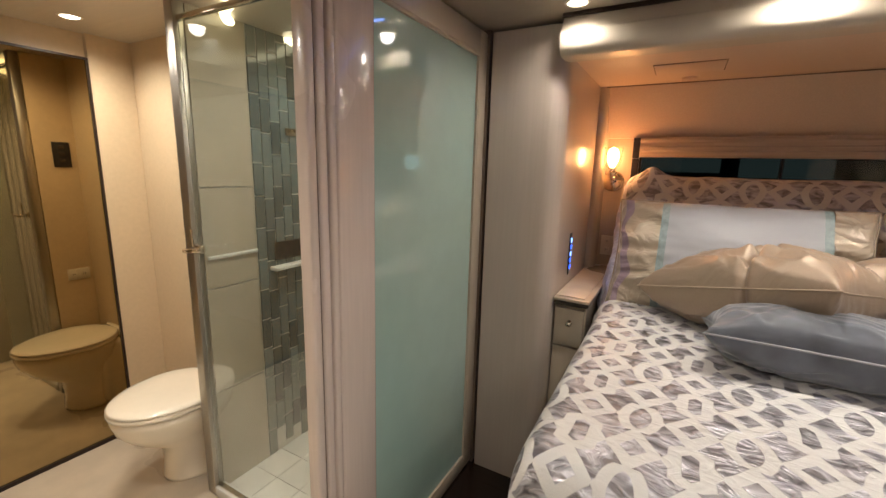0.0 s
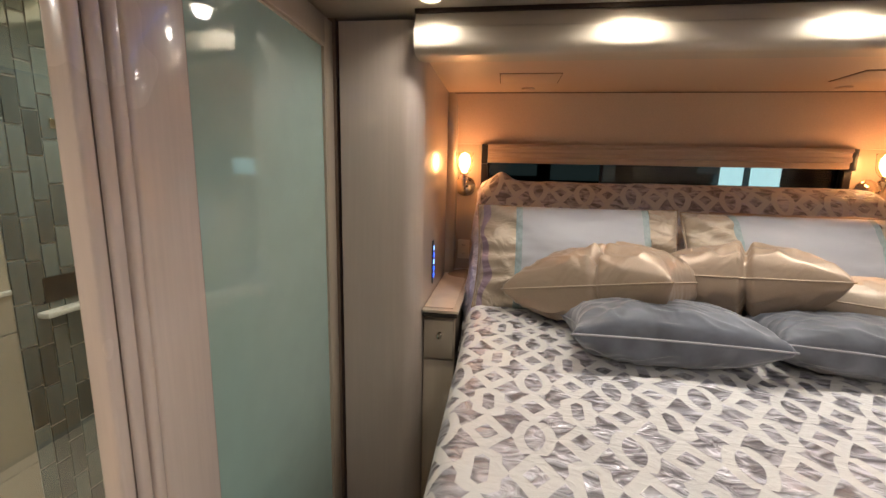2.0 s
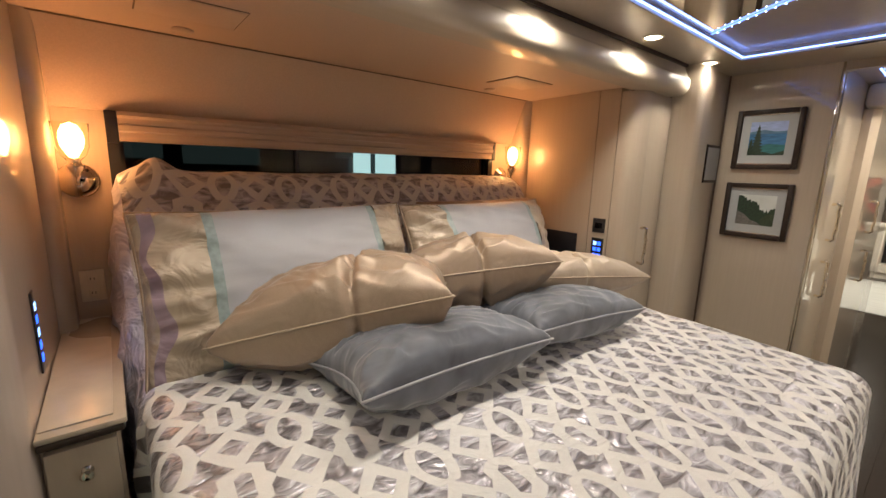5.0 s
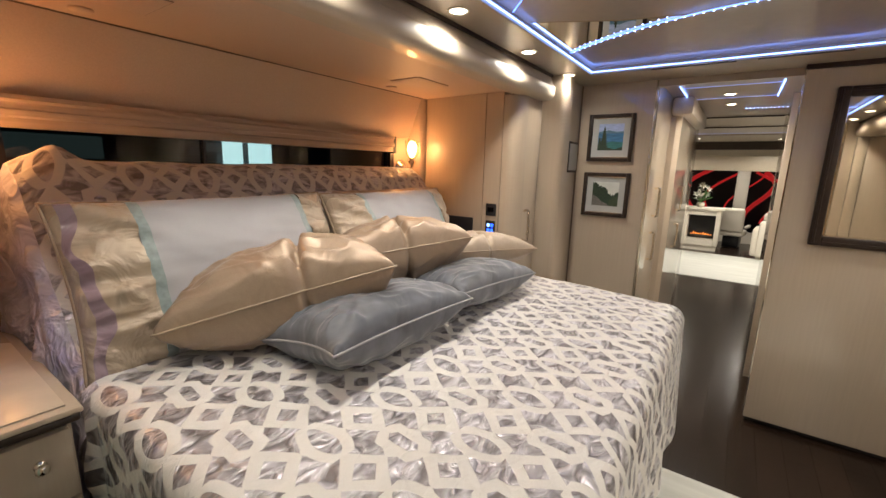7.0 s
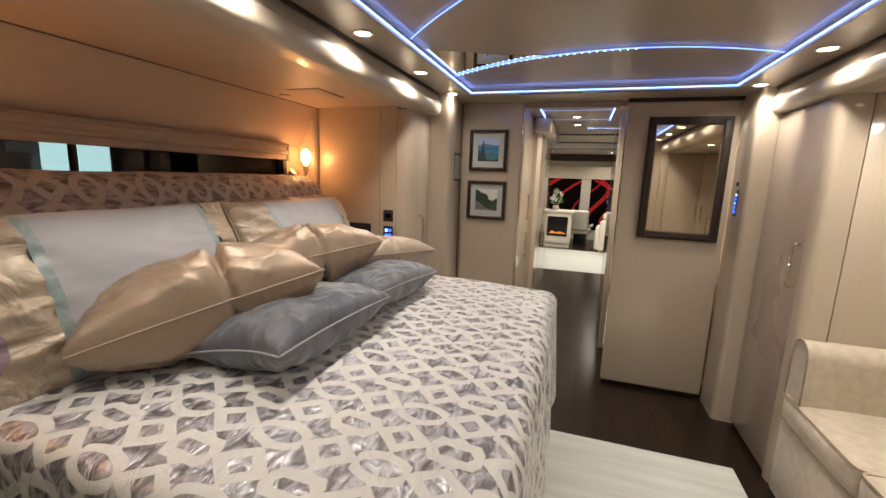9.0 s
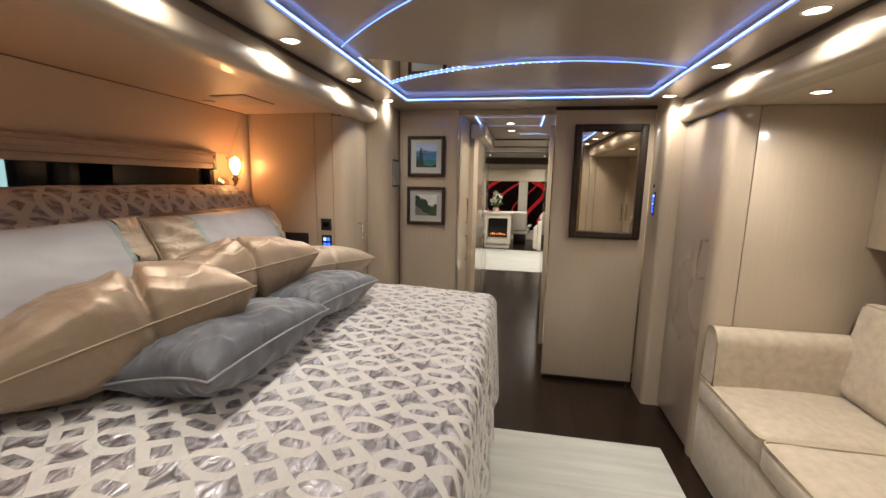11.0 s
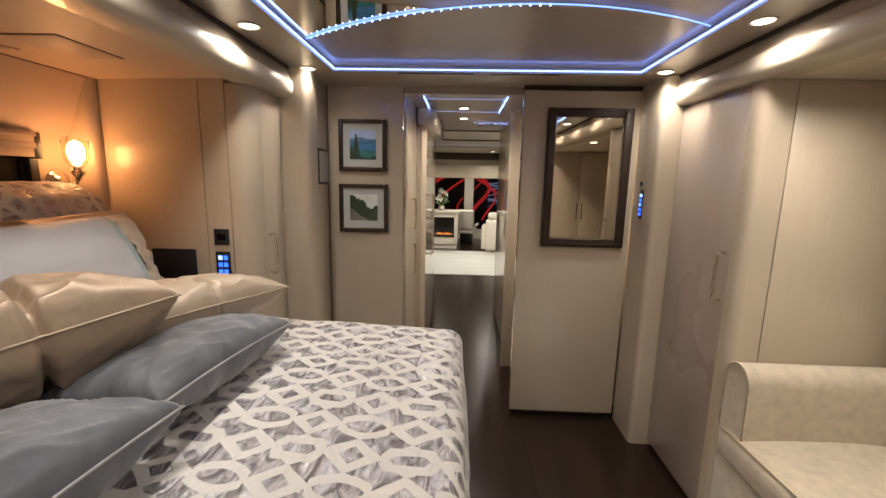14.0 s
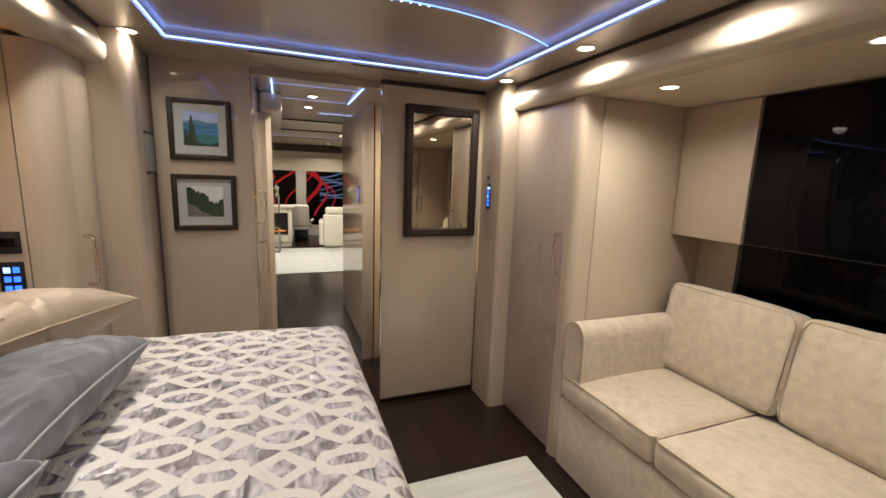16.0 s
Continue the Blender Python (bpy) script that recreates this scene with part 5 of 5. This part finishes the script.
# ---- bathroom: toilet and shower ----
def toilet():
    t = thing("toilet", (-1.785, 2.765, 0), "biscuit porcelain toilet with the lid closed", "toilet")
    foot = lathe([(0.118, 0.0), (0.120, 0.02), (0.112, 0.10), (0.118, 0.18), (0.150, 0.26), (0.185, 0.32), (0.197, 0.37), (0.198, 0.400), (0.17, 0.402)], (0, 0, 0), 36, (1.04, 1.04, 1))
    for v in foot.verts:
        if v.co.z < 0.25:
            v.co.y = v.co.y * 0.95 + 0.05
    def longer(own):
        for v in own.verts:
            if v.co.y < 0:
                v.co.y *= 1.32
        return own

    part("bowl", longer(foot), porcelain, t, "", True)
    part("back", box((-0.15, 0.06, 0.0), (0.15, 0.205, 0.40), 0.04, 4), porcelain, t, "", True)
    part("seat", longer(lathe([(0.12, 0.404), (0.199, 0.404), (0.204, 0.410), (0.204, 0.420), (0.198, 0.425), (0.12, 0.425)], (0, 0, 0), 36, (1.04, 1.04, 1))), porcelain, t, "", True)
    part("lid", longer(lathe([(0.0, 0.452), (0.10, 0.451), (0.17, 0.447), (0.196, 0.440), (0.203, 0.433), (0.200, 0.428), (0.0, 0.428)], (0, 0, 0), 36, (1.04, 1.04, 1))), porcelain, t, "closed lid", True)
    part("hinge", box((-0.10, 0.195, 0.40), (0.10, 0.222, 0.445), 0.008, 2), porcelain, t)


toilet()
ledge = thing("shower_ledge", (-1.47, 3.3, 1.0), "pale ledge along the tiled shower wall", "ledge")
wpart("shelf", box((-1.498, 3.100, 0.985), (-1.450, 3.618, 1.005), 0.004), pan_tile, ledge)
wpart("lip", box((-1.499, 2.80, 1.090), (-1.486, 3.035, 1.105), 0.003), pan_tile, ledge, "pale tile lip")
niche2 = thing("shower_niche", (-1.49, 3.35, 1.1), "dark recessed niche above the shower ledge", "niche")
wpart("lining", box((-1.5005, 3.13, 1.03), (-1.4925, 3.56, 1.12)), gap_black, niche2)
fit1 = thing("shower_valve", (-1.49, 3.3, 1.70), "chrome shower fitting on the mosaic wall", "shower fitting")
wpart("plate", box((-1.4995, 3.22, 1.63), (-1.486, 3.35, 1.665), 0.004), chrome, fit1)
wpart("spout", tube([(-1.486, 3.28, 1.65), (-1.43, 3.28, 1.665), (-1.40, 3.28, 1.64)], 0.010), chrome, fit1, "", True)


# ---- salon seen through the corridor ----
fp = thing("electric_fireplace", (9.4, 2.95, 0), "white fireplace cabinet with a glowing electric fire", "fireplace")
bm = box((9.25, 2.64, 0.10), (9.70, 2.72, 0.80), 0.01)
box((9.25, 3.18, 0.10), (9.70, 3.27, 0.80), 0.01, bm=bm)
box((9.25, 2.72, 0.10), (9.70, 3.18, 0.22), bm=bm)
box((9.25, 2.72, 0.70), (9.70, 3.18, 0.80), bm=bm)
wpart("surround", bm, leather_white, fp)
wpart("plinth", box((9.28, 2.66, 0.0), (9.68, 3.25, 0.10)), leather_white, fp)
wpart("top", box((9.20, 2.60, 0.80), (9.72, 3.32, 0.84), 0.008, 2), leather_white, fp)
wpart("firebox", box((9.52, 2.72, 0.22), (9.69, 3.18, 0.70)), black_plastic, fp, "black firebox")
for i in range(9):
    y, h = 2.78 + 0.042 * i, 0.035 + 0.035 * ((i * 5) % 4) / 3
    wpart("flame", lathe([(0.0, 0.0), (0.016, 0.02), (0.010, h * 0.6), (0.0, h)], (9.46 + 0.02 * (i % 2), y, 0.28), 8), flame_glow, fp, "orange flame", True)
wpart("log", tube([(9.45, 2.76, 0.265), (9.46, 3.14, 0.27)], 0.03), bronze_trim, fp, "", True)
vase = thing("flower_arrangement", (9.45, 3.02, 0.84), "white lilies and green leaves in a low pot", "flowers")
part("pot", lathe([(0.05, 0.0), (0.075, 0.05), (0.06, 0.10), (0.05, 0.10)], seg=16), leather_white, vase, "", True)
rng = random.Random(4)
for i in range(16):
    a, tilt, ln = rng.uniform(0, 6.28), rng.uniform(0.3, 1.2), rng.uniform(0.16, 0.34)
    own = bmesh.new()
    pts = []
    for k in range(6):
        f = k / 5
        wd = 0.035 * math.sin(math.pi * (0.08 + 0.9 * f))
        pts.append((own.verts.new((ln * f, -wd, 0.02 * math.sin(3 * f))), own.verts.new((ln * f, wd, 0.02 * math.sin(3 * f) + 0.004))))
    for p, q in zip(pts, pts[1:]):
        own.faces.new((p[0], q[0], q[1], p[1]))
    own.transform(pose(0, 0, 0.09, 0, -math.degrees(tilt), math.degrees(a)))
    part("leaf", own, leaf_green, vase)
for i in range(9):
    a, d, h = rng.uniform(0, 6.28), rng.uniform(0.0, 0.14), rng.uniform(0.16, 0.42)
    own = bmesh.new()
    for k in range(6):
        b0 = k * math.pi / 3
        v = [own.verts.new(p) for p in ((0, 0, 0), (0.045 * math.cos(b0 - 0.4), 0.045 * math.sin(b0 - 0.4), 0.03), (0.085 * math.cos(b0), 0.085 * math.sin(b0), 0.035), (0.045 * math.cos(b0 + 0.4), 0.045 * math.sin(b0 + 0.4), 0.03))]
        own.faces.new(v)
    own.transform(pose(d * math.cos(a) * 0.6, d * math.sin(a), h, rng.uniform(-50, 50), -50, 0))
    part("blossom", own, petal, vase)


def cab_seat(at, turn, label):
    c = thing("cab_seat", (0, 0, 0), label, "seat", "front seats")
    part("pedestal", box((-0.18, -0.18, 0.0), (0.18, 0.18, 0.30), 0.03), black_plastic, c)
    part("seat", box((-0.27, -0.27, 0.30), (0.27, 0.27, 0.46), 0.05, 3), leather_white, c, "", True)
    back = box((-0.26, -0.07, 0.0), (0.26, 0.07, 0.62), 0.06, 3)
    back.transform(pose(0, 0.25, 0.42, -10, 0, 0))
    part("backrest", back, leather_white, c, "", True)
    for s in (-1, 1):
        part("armrest", box((s * 0.30 - 0.04, -0.20, 0.52), (s * 0.30 + 0.04, 0.22, 0.60), 0.03, 3), leather_white, c, "", True)
    c.matrix_basis = pose(*at, 0, 0, turn) @ Matrix.Diagonal((0.8, 0.8, 0.8, 1))
    return c


cab_seat((10.25, 2.42, 0), 80, "white leather swivel seat by the windscreen")


def armchair(at, turn):
    a = thing("armchair", at, "cream leather armchair with its tall back to the aisle", "armchair")
    part("base", box((-0.27, -0.30, 0.0), (0.27, 0.26, 0.30), 0.03, 3), leather_white, a, "", True)
    part("seat_cushion", box((-0.21, -0.32, 0.30), (0.21, 0.14, 0.44), 0.04, 3), leather_white, a, "", True)
    part("backrest", box((-0.28, 0.14, 0.05), (0.28, 0.34, 0.70), 0.04, 3), leather_white, a, "", True)
    part("headrest", box((-0.24, 0.10, 0.70), (0.24, 0.32, 0.85), 0.05, 3), leather_white, a, "padded headrest", True)
    for sx in (-1, 1):
        part("armrest", box((sx * 0.31 - 0.06, -0.30, 0.05), (sx * 0.31 + 0.06, 0.24, 0.56), 0.04, 3), leather_white, a, "", True)
    a.matrix_basis = pose(*at, 0, 0, turn)


armchair((9.15, 1.74, 0), 84)
single("salon_rug", box((6.68, 0.7, -0.001), (8.95, 3.24, 0.010), 0.003), rug_pale, "pale stone floor panel in the salon", "rug", "pale rugs")
single("dinette_bench", box((6.2, 0.62, 0.0), (8.6, 1.55, 0.82), 0.05, 3), leather_white, "cream leather bench along the salon wall", "bench", "", True)

# corridor details
for x in (3.10, 3.86):
    yy = 2.955 if x < 3.4 else 2.88
    for z in (1.28, 0.95):
        single("door_pull", handle((x, yy, z), 0.20, 0), chrome, "polished nickel pull on a corridor wardrobe door", "handle", "corridor pulls", True)
single("counter_edge", box((2.80, 1.55, 0.0), (3.20, 1.95, 0.90), 0.02, 2), porcelain, "white basin stand in the small compartment", "basin", "", True)

# night outside the windscreen: red painted swirls on a dark coach side, glowing to look lit
structure("backdrop_coach_side", box((15.0, -3, -1), (15.1, 9, 4)), black_plastic, "dark coach side outside the windscreen", "backdrop")
for i in range(7):
    y0 = 3.9 - 0.42 * i
    pts = [(14.9, y0 + 0.9 * math.sin(0.22 * k + i * 0.7) * (k / 14), 0.2 + 0.105 * k + 0.1 * math.sin(i)) for k in range(15)]
    structure("backdrop_red_swirl", tube(pts, (0.022, 0.060, 0.034)[i % 3], 8), red_paint_glow, "red painted swirl on the coach outside, given a glow to look lit", "backdrop", True)

for i in range(9):
    z0 = 0.62 + 0.105 * i
    pts = [(14.9, 1.62 - 0.13 * k, z0 + 0.07 * math.sin(0.5 * k + 1.3 * i) + 0.012 * k) for k in range(10)]
    structure("backdrop_blue_streak", tube(pts, 0.010 + 0.006 * (i % 3), 6), blue_paint_glow, "pale blue painted streak on the coach outside, given a glow to look lit", "backdrop", True)

# ---- pieces: planks, shower tiles ----
rng = random.Random(11)
floor_ob = bpy.data.objects["floor"]
plank_meshes = {}
W = 0.127
row = 0
y = 1.42
while y < 3.60:
    x = -0.615 - rng.uniform(0.0, 0.5)
    while x < 6.66:
        ln = rng.choice((0.9, 1.2, 1.5))
        x0, x1 = max(x, -0.615), min(x + ln, 6.67)
        if x1 - x0 > 0.05:
            key = round(x1 - x0, 3)
            if key not in plank_meshes:
                plank_meshes[key] = mesh_of("plank", box((0, 0, 0), (key - 0.0006, W - 0.0006, 0.012), 0.0005, 1), dark_wood)
            p = new("plank", plank_meshes[key])
            p.parent = floor_ob
            p.matrix_basis = pose(x0, y, -0.012)
        x += ln
    y += W
structure("floor_salon", box((6.67, 0.6, -0.012), (11.0, 4.3, -0.002)), dark_wood, "dark wooden salon floor", "floor")
structure("floor_edge", box((-0.615, 0.5, -0.012), (6.67, 1.419, -0.001)), dark_wood, "dark wooden floor under the sofa", "floor")
structure("floor_edge_bed", box((-0.615, 3.60, -0.012), (2.8, 4.5, -0.001)), dark_wood, "dark wooden floor beside the bed", "floor")

tiles = tagged(new("wall_tile_mosaic", mesh_of("mosaic_backing", box((-1.506, 3.038, 0.0), (-1.501, 3.62, CZ)), grout)), "strip of blue-grey glass mosaic tiles in the shower", "wall tile", "", "structure")
TW, TH = 0.052, 0.150
mosaic_mesh = mesh_of("tile", box((0, 0, 0), (0.006, TW - 0.004, TH - 0.006), 0.0012, 1), mosaic)
for i in range(11):
    for j in range(-1, 14):
        z0 = j * TH + (TH / 2 if i % 2 else 0) + 0.02 * ((i * 3) % 4)
        if z0 < 0.0 or z0 > CZ - 0.02:
            continue
        t = new("tile", mosaic_mesh if z0 + TH <= CZ else mesh_of("tile", box((0, 0, 0), (0.006, TW - 0.006, CZ - z0 - 0.001), 0.0012, 1), mosaic))
        t.parent = tiles
        t.matrix_basis = pose(-1.501 + rng.uniform(0, 0.0012), 3.040 + TW * i, z0)
plain = tagged(new("wall_tile_plain", mesh_of("plain_backing", box((-1.506, 2.785, 0.0), (-1.502, 3.037, CZ)), grout)), "large grey-beige tiles on the shower wall", "wall tile", "", "structure")
for j, (z0, z1) in enumerate(((0.0, 0.485), (0.488, 0.96), (0.963, 1.39), (1.393, CZ))):
    t = new("tile", mesh_of("tile", box((-1.502, 2.787, z0 + 0.001), (-1.495, 3.035, z1 - 0.001), 0.001, 1), beige_tile))
    t.parent = plain
pan = tagged(new("floor_shower", mesh_of("pan_backing", box((-1.49, 2.79, 0.0), (-0.66, 3.62, 0.012)), grout)), "pale square tiles on the shower floor", "floor", "", "structure")
pan_mesh = mesh_of("tile", box((0, 0, 0), (0.152, 0.152, 0.006), 0.0012, 1), pan_tile)
for i in range(5):
    for j in range(5):
        t = new("tile", pan_mesh)
        t.parent = pan
        t.matrix_basis = pose(-1.488 + 0.155 * i, 2.795 + 0.155 * j, 0.012)
